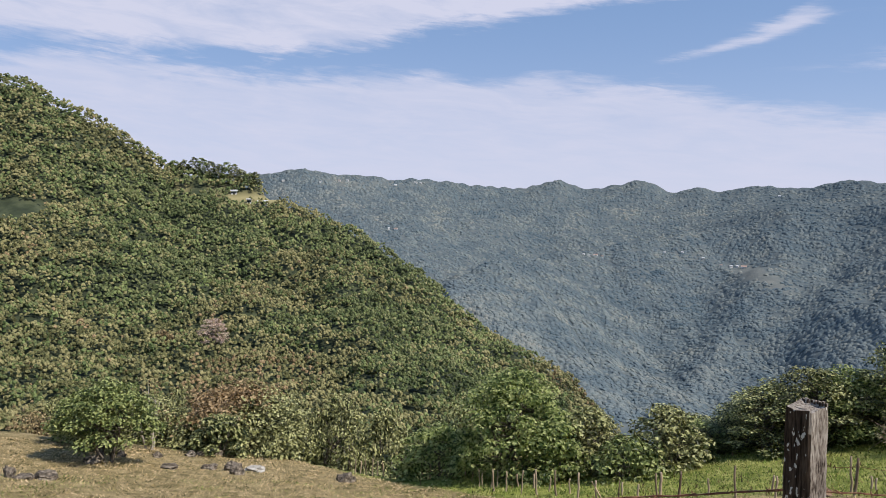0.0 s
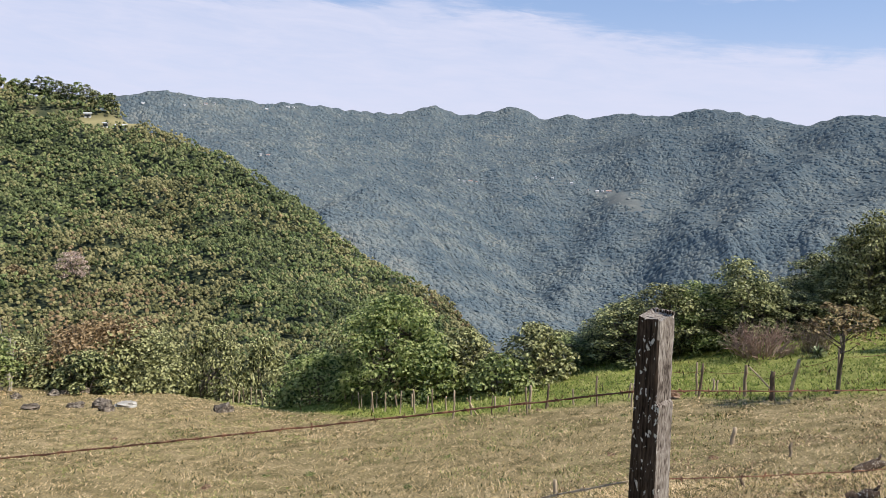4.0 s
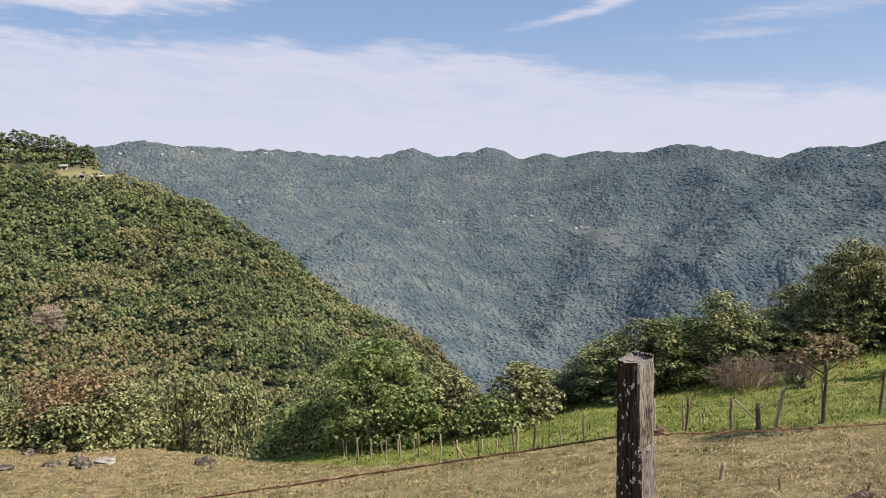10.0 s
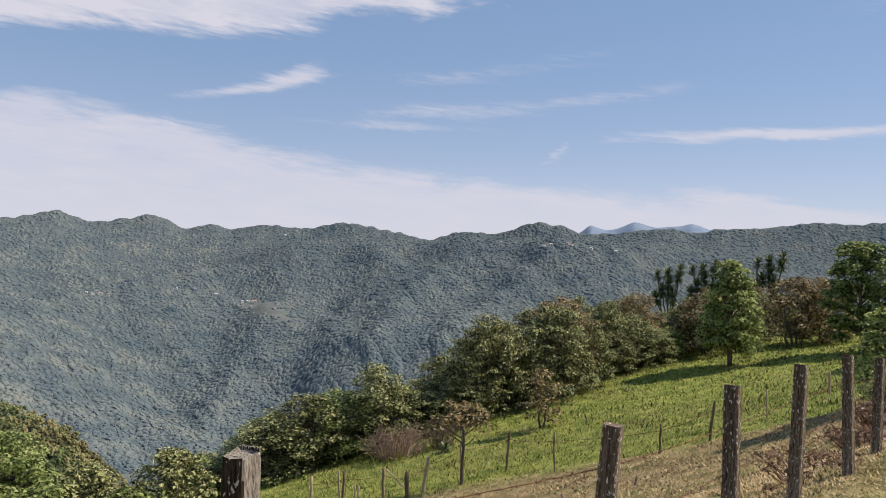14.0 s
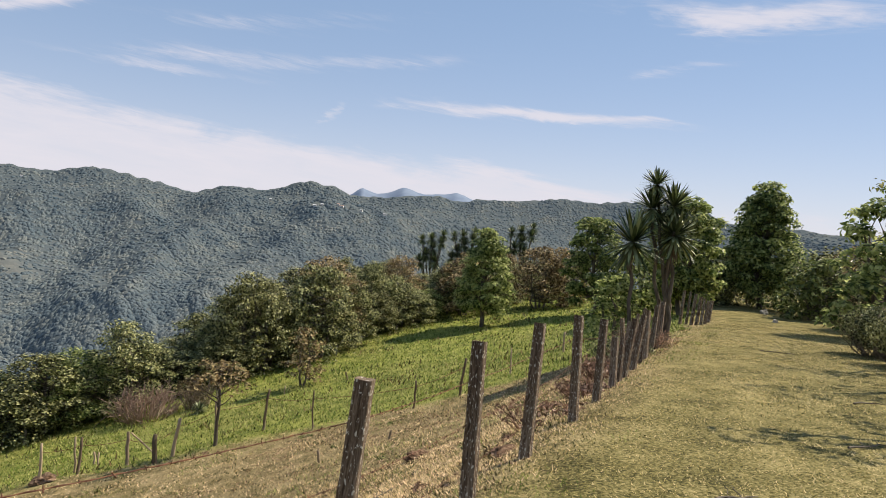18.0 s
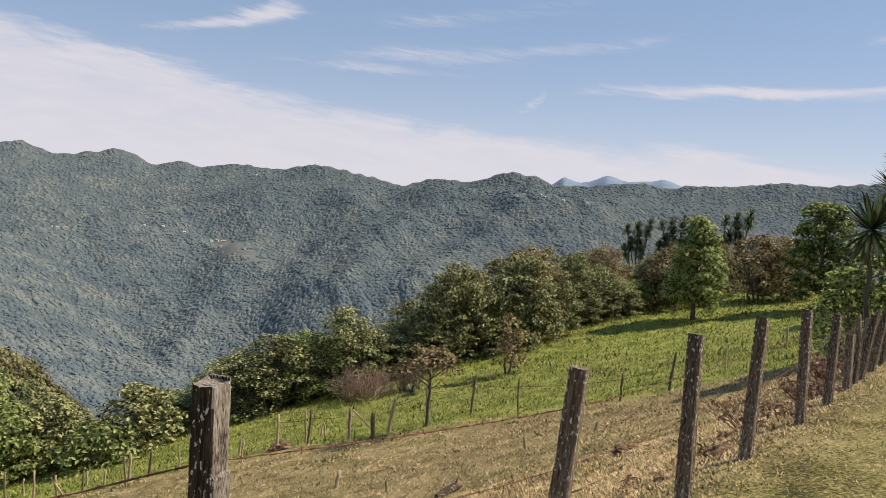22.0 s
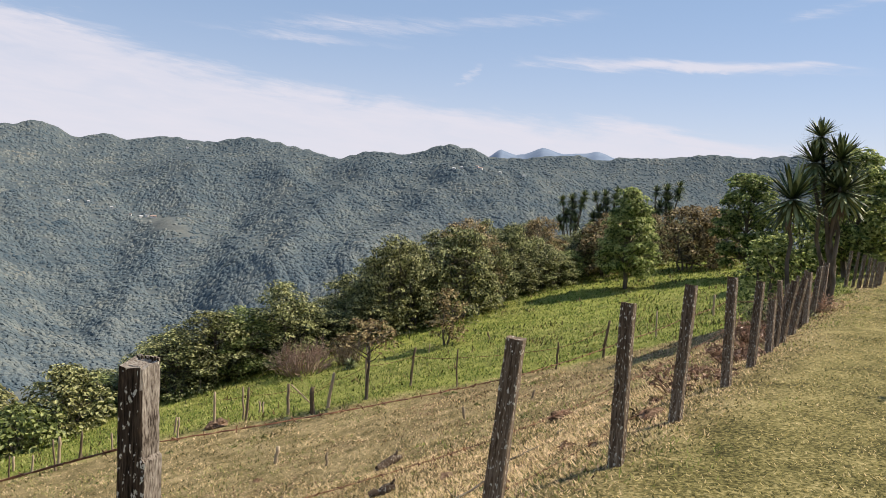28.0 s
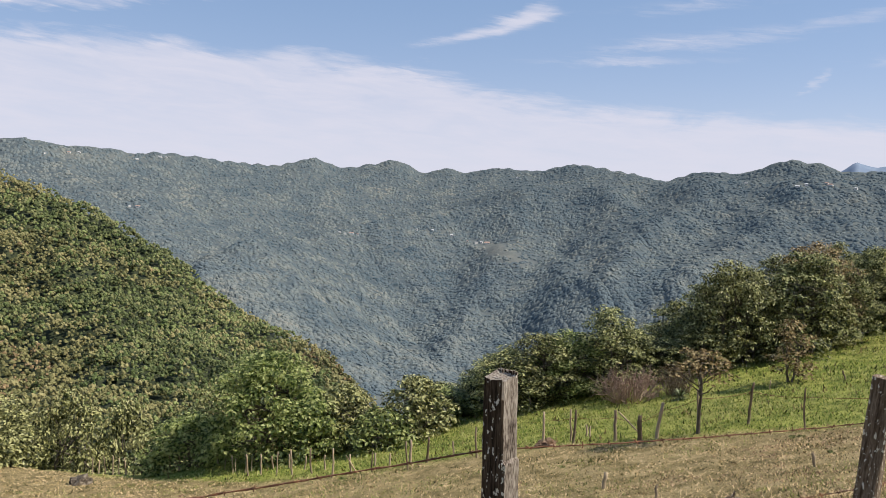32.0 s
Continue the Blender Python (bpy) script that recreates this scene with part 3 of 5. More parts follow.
# the close row of thin stakes behind the pasture: place and height
THIN_STAKES = [(-15.0, 36.7, 0.75), (-14.6, 36.4, 0.7), (-14.1, 36.0, 0.95), (-13.8, 36.1, 0.9), (-13.4, 35.8, 0.8), (-12.9, 35.4, 0.8), (-12.6, 35.6, 0.85), (-12.1, 35.2, 1.0), (-11.5, 34.9, 1.15), (-11.0, 35.0, 0.8),
               (-10.7, 35.1, 1.2), (-10.2, 34.8, 0.75), (-9.9, 35.4, 0.8), (-9.5, 35.5, 0.85), (-9.1, 35.5, 0.75), (-8.6, 34.9, 0.6), (-8.27, 34.4, 0.85), (-7.6, 32.8, 0.55), (-6.95, 31.5, 0.8), (-6.78, 31.3, 0.65), (-6.3, 30.9, 0.5),
               (-6.07, 30.3, 0.95), (-6.1, 31.2, 0.7), (-5.5, 30.0, 0.9), (-5.1, 30.9, 0.6), (-4.68, 29.1, 1.0), (-4.35, 30.4, 0.6), (-4.03, 28.8, 1.05), (-3.6, 29.4, 0.6), (-3.21, 28.4, 1.0), (-2.7, 28.6, 0.6), (-2.24, 26.5, 1.15),
               (-1.55, 26.9, 0.75), (-0.78, 26.4, 0.75), (-0.12, 26.6, 0.55), (0.53, 25.5, 1.05), (1.27, 26.4, 0.9), (2.28, 26.6, 0.6), (3.05, 25.7, 1.14), (4.24, 26.2, 0.67), (6.49, 25.5, 1.19), (7.17, 25.9, 0.41)]


# ---- helpers for things ----
def part(name, bm, mat, parent, label=""):
    """Links a bmesh as one mesh under a thing or under a part."""
    me = bpy.data.meshes.new(name)
    bm.to_mesh(me)
    bm.free()
    me.materials.append(mat)
    ob = new(name, me)
    ob.parent = parent
    return tagged(ob, label)


def tube(points, radii, sides=7):
    """Rings of a tapered tube with closed ends, as places and four-sided faces."""
    pts = [Vector(p) for p in points]
    verts, faces = [], []
    for i, p in enumerate(pts):
        d = (pts[min(i + 1, len(pts) - 1)] - pts[max(i - 1, 0)]).normalized()
        a = d.orthogonal().normalized() if abs(d.z) < 0.5 else d.cross(Vector((0, 1, 0))).normalized()
        b = d.cross(a)
        for k in range(sides):
            t = 2 * math.pi * k / sides
            verts.append(p + (a * math.cos(t) + b * math.sin(t)) * radii[i])
    for i in range(len(pts) - 1):
        for k in range(sides):
            o, n = i * sides, (k + 1) % sides
            faces.append((o + k, o + n, o + sides + n, o + sides + k))
    for o in (0, (len(pts) - 1) * sides):
        for k in range(1, sides - 2, 2) if sides > 3 else ():
            faces.append((o, o + k, o + k + 1, o + k + 2) if k + 2 < sides else (o, o + k, o + k + 1, o + k + 1))
    return np.array(verts), np.array(faces)


def join(pieces):
    verts, faces, n = [], [], 0
    for v, f in pieces:
        verts.append(v), faces.append(np.asarray(f) + n)
        n += len(v)
    return np.concatenate(verts), np.concatenate(faces)


def leaves(centres, outward, length, width, rng, droop=0.3, spread=0.6, up=0.35):
    """A bent four-sided leaf at each place, facing roughly outward."""
    n = len(centres)
    nrm = outward + rng.normal(0, spread, (n, 3)) + (0, 0, up)
    nrm /= np.linalg.norm(nrm, axis=1, keepdims=True)
    t = rng.normal(0, 1, (n, 3)) + (0, 0, -droop)
    t -= (t * nrm).sum(1, keepdims=True) * nrm
    t /= np.linalg.norm(t, axis=1, keepdims=True)
    b = np.cross(nrm, t)
    L = (length * rng.uniform(0.6, 1.3, n))[:, None]
    W = (width * rng.uniform(0.6, 1.3, n))[:, None]
    v = np.stack([centres - t * L / 2, centres + b * W / 2 + nrm * 0.12 * W, centres + t * L / 2 - nrm * 0.15 * L, centres - b * W / 2 + nrm * 0.12 * W], 1)
    return v.reshape(-1, 3), np.arange(4 * n).reshape(n, 4)


def limb(a, b, r0, r1, rng, n=5, sides=5, bend=0.08):
    a, b = np.array(a, float), np.array(b, float)
    s = np.linspace(0, 1, n)
    pts = a + (b - a) * s[:, None]
    pts[1:-1] += rng.normal(0, bend * np.linalg.norm(b - a), (n - 2, 3)) * (1, 1, 0.4)
    return tube(pts, list(r0 + (r1 - r0) * s), sides)


FORMS = {
    # crown: lowest and highest part of the height, clump spread, shape exponent; stems
    "oval": (0.14, 1.0, 1, 1.0), "dome": (0.1, 1.0, 4, 0.6), "stems": (0.36, 1.0, 8, 0.45), "bush": (0.0, 1.0, 4, 0.8), "egg": (0.15, 1.0, 1, 1.0), "parasol": (0.66, 1.0, 1, 0.6), "spread": (0.3, 1.0, 6, 0.5),
}


def make_tree(name, h, w, form, leaf, seed, clumps=46, per=60, size=0.22, bark=BARK, label="", category="tree", gaps=0.0, crest=None):
    """A tapered trunk with limbs, and a crown of many leaves in uneven clumps."""
    rng = np.random.default_rng(seed)
    low, high, stems, power = FORMS[form]
    root = new(name)
    wood, tips = [], []
    centres, radii = [], []
    golden = 2.39996
    for i in range(clumps):
        s = (i + 0.5) / clumps
        a = i * golden + rng.normal(0, 0.5)
        if form == "egg":
            rad = (1 - s) ** 0.55 * min(1.0, 0.62 + 2.2 * s) * (0.85 + 0.2 * rng.random())
        elif form == "oval":
            rad = math.sqrt(max(0.02, 1 - (2 * s - 0.85) ** 2 / 1.35)) * (0.72 + 0.3 * rng.random())
        else:
            rad = max(0.02, 1 - s**2.6) ** 0.5 * (0.65 + 0.4 * rng.random()) ** power
        z = h * (low + (high - low) * s * 0.93) + rng.normal(0, 0.03 * h)
        c = np.array([rad * w / 2 * math.cos(a), rad * w / 2 * math.sin(a), z])
        if i % 4 == 3:
            c[:2] *= 0.5
        if rng.random() < gaps:
            continue
        centres.append(c)
        radii.append((w * rng.uniform(0.10, 0.17) + 0.1) * (0.86 if clumps > 60 else 1.0))
    stem_tops = []
    for k in range(stems):
        a = k * 2 * math.pi / stems + rng.random()
        sp = 0.0 if stems == 1 else 0.22 * w
        foot = np.array([0.06 * w * math.cos(a), 0.06 * w * math.sin(a), -0.25]) if stems > 1 else np.array([0, 0, -0.25])
        top = np.array([sp * math.cos(a), sp * math.sin(a), h * (0.62 if stems > 1 else 0.85)])
        r = 0.021 * h + 0.02 if stems == 1 else 0.014 * h + 0.015
        wood.append(limb(foot, top, r, r * 0.3, rng, 6, 6, 0.03))
        stem_tops.append((foot, top))
    for i, c in enumerate(centres[::2]):
        foot, top = stem_tops[i % stems]
        s = float(np.clip((c[2] - foot[2]) / (top[2] - foot[2]) - 0.22, 0.25, 0.95))
        wood.append(limb(foot + (top - foot) * s, c, 0.008 * h + 0.006, 0.006, rng, 3, 3))
    v, f = join(wood)
    mesh_object("trunk", v, f, bark, root, smooth=True)
    places, outs = [], []
    for c, r in zip(centres, radii):
        d = rng.normal(0, 1, (per, 3))
        d /= np.linalg.norm(d, axis=1, keepdims=True)
        d[:, 2] = np.where(rng.random(per) < 0.6, np.abs(d[:, 2]), d[:, 2])
        places.append(c + d * (r, r, r * 0.55) * rng.uniform(0.6, 1.1, (per, 1)))
        outs.append(d)
    v, f = leaves(np.concatenate(places), np.concatenate(outs), size, size * 0.62, rng, spread=0.4, up=0.9)
    if crest:
        high_up = np.repeat(np.hypot((v[::4, 0] + 0.1 * w) / (0.32 * w), (h - v[::4, 2]) / (0.22 * h)) + rng.normal(0, 0.25, len(f)) < 1.0, 4)
        top = v[high_up]
        v = v[~high_up]
        f = np.arange(len(v)).reshape(-1, 4)
        mesh_object("crown_top", top, np.arange(len(top)).reshape(-1, 4), crest, root)
    mesh_object("crown", v, f, leaf, root)
    return tagged(root, label or "leafy tree on the hillside", category)


def on_ground(x, y):
    return float(height(np.array([x], float), np.array([y], float))[0])


def stand(ob, x, y, turn=0.0, scale=1.0, sz=None):
    ob.matrix_basis = placed(x, y, turn, scale, sz)
    return ob


def placed(x, y, turn=0.0, scale=1.0, sz=None):
    return Matrix.Translation((x, y, on_ground(x, y) - 0.02)) @ Matrix.Rotation(turn, 4, "Z") @ Matrix.Diagonal((scale, scale, sz or scale, 1))


# ---- trees ----
FOREST_EDGE_U = [19, 22, 25.9, 29.9, 34.3, 41.7, 48.9, 59.4, 69.8]
FOREST_EDGE_V = [30.5, 26.6, 25.4, 23.6, 21.5, 21.4, 19.5, 17.5, 17.9]
CANOPY_AZ = [-2, 0.8, 4.8, 8.3, 11.5, 15.6, 17.3, 22.9, 25, 27.2, 32.4, 36.8, 41.1, 46.9, 49.5]
CANOPY_EL = [-17.5, -15.8, -14.6, -12.0, -11.0, -10.5, -8.6, -7.0, -5.4, -4.5, -2.8, -2.3, -1.8, -1.4, -2.5]


def make_forest():
    rng = random.Random(4)
    moulds = []
    kinds = [("dome", LEAF_DARK, "dark green broadleaf tree"), ("oval", LEAF_OLIVE, "olive green forest tree"), ("dome", LEAF_OLIVE, "olive green rounded forest tree"), ("dome", LEAF_BRIGHT, "fresh green forest tree"),
             ("oval", LEAF_BROWN, "bronze-leaved forest tree"), ("bush", LEAF_FRESH, "yellow-green forest shrub"), ("dome", LEAF_DARK, "dense dark green tree"), ("bush", LEAF_DARK, "dark green understorey shrub")]
    for i, (form, leaf, label) in enumerate(kinds):
        moulds.append((make_tree("forest_shrub" if form == "bush" else "forest_tree", 6.0, 5.2, form, leaf, 40 + i, 84, 74, 0.21, label=label + " at the pasture's edge", category="shrub" if form == "bush" else "tree"), form))
    used = set()
    for row, (step, back) in enumerate([(1.3, 0.8), (1.45, 2.4), (1.8, 4.6), (2.3, 7.6)]):
        u = 18.5 + row * 0.8
        while u < 76:
            v = float(np.interp(u, FOREST_EDGE_U, FOREST_EDGE_V)) + back + rng.uniform(-0.7, 0.7)
            x, y = u * UX - v * UY, u * UY + v * UX
            az, r = math.degrees(math.atan2(x, y)), math.hypot(x, y)
            if az < 50:
                top = r * math.tan(radians(float(np.interp(az, CANOPY_AZ, CANOPY_EL)) - 0.25 + rng.uniform(-0.5, 0.25))) - (0.7 if row == 0 else 0.0) * rng.random()
                h = max(1.6, min(9.5, top - on_ground(x, y)))
                pick = rng.choices(range(8), (4, 3, 3, 1.2, 1.6, 1, 3, 1))[0] if h > 2.6 else rng.choice((5, 7))
                ob, form = moulds[pick]
                wide = h / 6.0 * rng.uniform(0.85, 1.15) if h > 4.5 else max(0.75, h / 6.0 * 1.2)
                m = placed(x, y, rng.uniform(0, 6.3), wide, h / 5.25)
                if pick in used:
                    tagged(copy_thing(ob, m), group="forest edge trees")
                else:
                    used.add(pick)
                    ob.matrix_basis = m
                    tagged(ob, group="forest edge trees")
            u += step * rng.uniform(0.8, 1.25) * (1.0 if u < 50 else 1.3)
    # more of the same trees stand in the dip behind the pasture, their tops just over its rim
    for r0 in (46, 50, 56, 66):
        az = -47.0
        while az < -11:
            r = r0 + rng.uniform(-3, 3)
            x, y = r * math.sin(radians(az)), r * math.cos(radians(az))
            top = r * math.tan(radians(rng.uniform(-15.4, -13.8) + 0.06 * (r0 - 50))) - on_ground(x, y)
            if 2.5 < top < (19 if az < -22 else 15):
                ob, form = moulds[rng.choices(range(8), (2.0, 4, 4, 0.8, 0.6, 1.6, 1.5, 1))[0]]
                tagged(copy_thing(ob, placed(x, y, rng.uniform(0, 6.3), min(1.5, max(0.8, top / 6.5)), top / 5.25)), group="forest edge trees")
            az += rng.uniform(1.6, 2.6) * 60 / r0


make_forest()


def single(name, x, y, h, w, form, leaf, seed, label, **kw):
    return stand(make_tree(name, h, w, form, leaf, seed, label=label, **kw), x, y)


single("round_tree", 31.57, 33.26, 6.4, 3.7, "egg", LEAF_BRIGHT, 1, "bright green egg-shaped tree standing alone on the pasture", clumps=120, per=100, size=0.21)
single("bare_tree", 16.69, 29.03, 2.7, 1.7, "dome", LEAF_BROWN, 2, "sparse small tree with bronze leaves on the pasture", clumps=36, per=30, size=0.17, gaps=0.1)
single("umbrella_tree", 9.91, 22.54, 2.75, 1.8, "parasol", LEAF_BROWN, 3, "small flat-topped tree beside the stake fence", clumps=26, per=20, size=0.15)
single("young_tree", 6.53, 33.93, 2.1, 1.4, "parasol", LEAF_OLIVE, 5, "slim young tree with a pale stem in front of the woods", bark=PALE_BARK, clumps=14, per=26, size=0.14)
single("broad_tree", -24.78, 29.09, 3.7, 4.3, "stems", LEAF_FRESH, 6, "yellow-green broad tree with several stems", clumps=100, per=80, size=0.19)
single("spreading_tree", -24.99, 41.08, 5.1, 9.4, "spread", LEAF_OLIVE, 7, "wide spreading olive tree with a rusty top", clumps=200, per=84, size=0.25, crest=LEAF_RUST)
single("sparse_tree", -26.71, 34.94, 4.4, 2.7, "dome", LEAF_BROWN, 8, "thin nearly bare tree with pale stems", bark=PALE_BARK, clumps=24, per=16, size=0.16, gaps=0.3)
single("olive_tree", -21.83, 47.01, 4.6, 6.8, "spread", LEAF_OLIVE, 9, "dull olive tree behind the pasture", clumps=80, per=70, size=0.25)
single("olive_tree", -16.90, 44.93, 4.2, 5.8, "spread", LEAF_OLIVE, 10, "dull olive tree behind the pasture", clumps=80, per=70, size=0.25)
single("low_shrub", -12.0, 38.98, 2.5, 4.2, "bush", LEAF_OLIVE, 11, "low olive shrub behind the stake fence", clumps=56, per=66, size=0.22, category="shrub")
single("bright_tree", -5.92, 33.9, 5.2, 5.2, "dome", LEAF_BRIGHT, 12, "large bright green tree behind the stake fence", clumps=110, per=100, size=0.22)
single("bright_shrub", -9.79, 35.65, 2.6, 4.6, "bush", LEAF_BRIGHT, 13, "bright green shrub behind the stake fence", clumps=70, per=70, size=0.22, category="shrub")
single("bright_shrub", -3.68, 32.2, 2.7, 2.8, "bush", LEAF_BRIGHT, 14, "bright green shrub behind the stake fence", clumps=46, per=66, size=0.21, category="shrub")
single("olive_shrub", -2.28, 33.5, 3.0, 3.0, "bush", LEAF_OLIVE, 15, "dull olive shrub behind the stake fence", clumps=50, per=66, size=0.21, category="shrub")
single("yellow_shrub", -0.5, 31.6, 1.7, 2.9, "bush", LEAF_FRESH, 16, "yellow-green low shrub behind the stake fence", clumps=40, per=40, size=0.22, category="shrub")
for k, (x, y, h, w, leaf) in enumerate([(-19.6, 47.5, 3.6, 4.6, LEAF_OLIVE), (-14.4, 43.6, 3.0, 4.0, LEAF_OLIVE), (-12.6, 47.0, 3.8, 4.4, LEAF_DARK), (-10.3, 42.0, 2.8, 3.6, LEAF_OLIVE), (-28.6, 38.0, 3.4, 4.0, LEAF_OLIVE), (-29.5, 33.0, 3.0, 3.4, LEAF_FRESH),
                                       (-27.4, 31.8, 2.0, 2.4, LEAF_OLIVE), (-23.4, 36.6, 2.2, 2.8, LEAF_DARK)]):
    single("olive_shrub", x, y, h, w, "bush", leaf, 150 + k, "olive shrub at the pasture's far edge", clumps=50, per=64, size=0.22, category="shrub")
single("olive_shrub", 1.2, 33.5, 2.8, 3.2, "bush", LEAF_OLIVE, 17, "dull olive shrub behind the stake fence", clumps=50, per=66, size=0.21, category="shrub")
single("tall_tree", 47.87, 23.69, 8.4, 5.2, "egg", LEAF_BRIGHT, 18, "tall dark green tree beside the track", clumps=150, per=110, size=0.27)
single("green_tree", 37.84, 23.35, 7.0, 4.2, "oval", LEAF_BRIGHT, 19, "leafy light green tree behind the yuccas", clumps=110, per=100, size=0.27)
single("green_tree", 38.47, 30.33, 6.6, 3.6, "oval", LEAF_BRIGHT, 20, "leafy light green tree behind the yuccas", clumps=100, per=100, size=0.25)
single("dark_tree", 33.9, 11.2, 6.2, 4.6, "dome", LEAF_BRIGHT, 21, "dark spreading tree over the track", clumps=70, per=60, size=0.3)
single("bush", 47.22, 21.33, 4.5, 3.9, "bush", LEAF_BRIGHT, 22, "dense dark bush beside the track", clumps=56, per=46, category="bush")
single("bush", 46.84, 18.9, 4.2, 3.9, "bush", LEAF_OLIVE, 23, "dense olive bush beside the track", clumps=56, per=46, category="bush")
single("bush", 52.32, 28.57, 3.6, 3.8, "bush", LEAF_OLIVE, 24, "olive bush at the end of the track", clumps=56, per=46, category="bush")
single("bush", 20.2, 14.9, 2.8, 1.9, "bush", LEAF_BRIGHT, 25, "dark leafy bush among the yuccas", clumps=60, per=60, size=0.15, gaps=0.3, category="bush")


def hill_clearing(az, el):
    """How open the hill is: the clearings round the houses and the meadow at its flank."""
    spots = [(-29.8, 1.15, 2.5, 0.55), (-33.2, 1.65, 2.2, 0.3), (-46.4, 0.25, 3.4, 0.95)]
    return np.maximum.reduce([np.exp(-(((az - a) / wa) ** 2 + ((el - e) / we) ** 2)) for a, e, wa, we in spots])


def make_canopy():
    """The woods that cover the hill, as four meshes of small lumpy tufts with leafy sprays, heaped into crowns."""
    rng = np.random.default_rng(8)
    labels = ["dark green", "olive green", "bright green", "brownish green"]
    n = 135000
    az = rng.uniform(-54, 8, n)
    r = 98 + 560 * rng.random(n) ** 0.95
    keep = r < hill_top(az) + 5
    az, r = az[keep], r[keep]
    x, y = r * np.sin(np.radians(az)), r * np.cos(np.radians(az))
    z = height(x, y)
    keep = hill_clearing(az, np.degrees(np.arctan2(z, r))) + rng.normal(0, 0.12, len(z)) < 0.42
    x, y, z, r = x[keep], y[keep], z[keep], r[keep]
    # crowns some metres across set their tufts' height and tone: low tufts darker
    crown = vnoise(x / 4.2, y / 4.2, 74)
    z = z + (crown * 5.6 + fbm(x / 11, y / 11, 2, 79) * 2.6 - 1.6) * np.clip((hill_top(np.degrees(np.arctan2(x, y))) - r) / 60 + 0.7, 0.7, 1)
    z = z + rng.uniform(-0.9, 1.1, len(z)) * (0.6 + r / 500)
    az_now, el_now = np.degrees(np.arctan2(x, y)), np.degrees(np.arctan2(z, r))
    ledge = np.interp(az_now, [-60, -46, -42, -38.5, -35], [5.4, 5.2, 5.0, 4.5, 3.9])
    over = el_now - ledge
    z = z + 2.2 * sstep(0.0, 0.05, over) * sstep(-35, -37, az_now) * np.where(over < 0.45, rng.random(len(z)), 1.0)
    own_tone = lattice(np.floor(x / 4.3 + 0.6 * crown), np.floor(y / 4.3), 81)
    tone = fbm(x / 55, y / 55, 4, 70) - 0.16 * sstep(440, 540, r) + 0.24 * (own_tone - 0.5) + rng.normal(0, 0.07, len(x))
    kind = np.where(tone > 0.83, 3, np.where(tone > 0.49, 1, np.where(tone > 0.4, 2, 0)))
    for k in range(4):
        pick = kind == k
        c = np.stack([x, y, z], -1)[pick]
        rad = rng.uniform(0.45, 0.95, len(c)) * (0.34 + r[pick] / 540)
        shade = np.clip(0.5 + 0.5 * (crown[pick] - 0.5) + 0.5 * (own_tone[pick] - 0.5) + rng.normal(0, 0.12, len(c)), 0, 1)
        # a lumpy dome for each tuft: a tip, and two uneven rings of four
        n0 = len(c)
        turn = rng.uniform(0, 6.3, n0)
        dome = [c + np.stack([rng.normal(0, 0.2, n0) * rad, rng.normal(0, 0.2, n0) * rad, rad * rng.uniform(0.7, 1.0, n0)], -1)]
        for wide, high, twist in ((0.72, 0.5, 0.0), (1.05, -0.45, 0.78)):
            for q in range(4):
                a = turn + twist + q * 1.5708 + rng.normal(0, 0.12, n0)
                w = rad * wide * rng.uniform(0.75, 1.3, n0)
                dome.append(c + np.stack([w * np.cos(a), w * np.sin(a), rad * (high + rng.normal(0, 0.14, n0))], -1))
        v0 = np.stack(dome, 1).reshape(-1, 3)
        o = (np.arange(n0) * 9)[:, None]
        f0 = [np.concatenate([o, o + 1 + q, o + 1 + (q + 1) % 4], 1) for q in range(4)]
        for q in range(4):
            f0.append(np.concatenate([o + 1 + q, o + 5 + q, o + 1 + (q + 1) % 4], 1))
            f0.append(np.concatenate([o + 5 + q, o + 5 + (q + 1) % 4, o + 1 + (q + 1) % 4], 1))
        # and a few leafy sprays that break its outline
        many = 3
        own = np.repeat(np.arange(n0), many)
        m = len(own)
        d = rng.normal(0, 1, (m, 3))
        d /= np.linalg.norm(d, axis=1, keepdims=True)
        d[:, 2] = np.abs(d[:, 2])
        p = c[own] + d * rad[own][:, None] * rng.uniform(0.85, 1.15, (m, 1))
        nrm = d + rng.normal(0, 0.4, (m, 3)) + (0, 0, 0.4)
        nrm /= np.linalg.norm(nrm, axis=1, keepdims=True)
        t = np.cross(nrm, rng.normal(0, 1, (m, 3)))
        t /= np.linalg.norm(t, axis=1, keepdims=True)
        b = np.cross(nrm, t)
        size = (rad[own] * 0.6)[:, None] * rng.uniform(0.6, 1.3, (m, 1))
        v1 = np.stack([p + t * size * 0.6, p - t * size * 0.4 + b * size * 0.5, p - t * size * 0.4 - b * size * 0.5], 1).reshape(-1, 3)
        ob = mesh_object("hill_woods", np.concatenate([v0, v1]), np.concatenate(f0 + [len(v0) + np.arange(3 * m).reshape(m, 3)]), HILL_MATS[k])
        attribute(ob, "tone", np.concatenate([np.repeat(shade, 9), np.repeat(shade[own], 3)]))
        tagged(ob, labels[k] + " tree canopy covering the hillside", "woods", kind="stuff")


make_canopy()


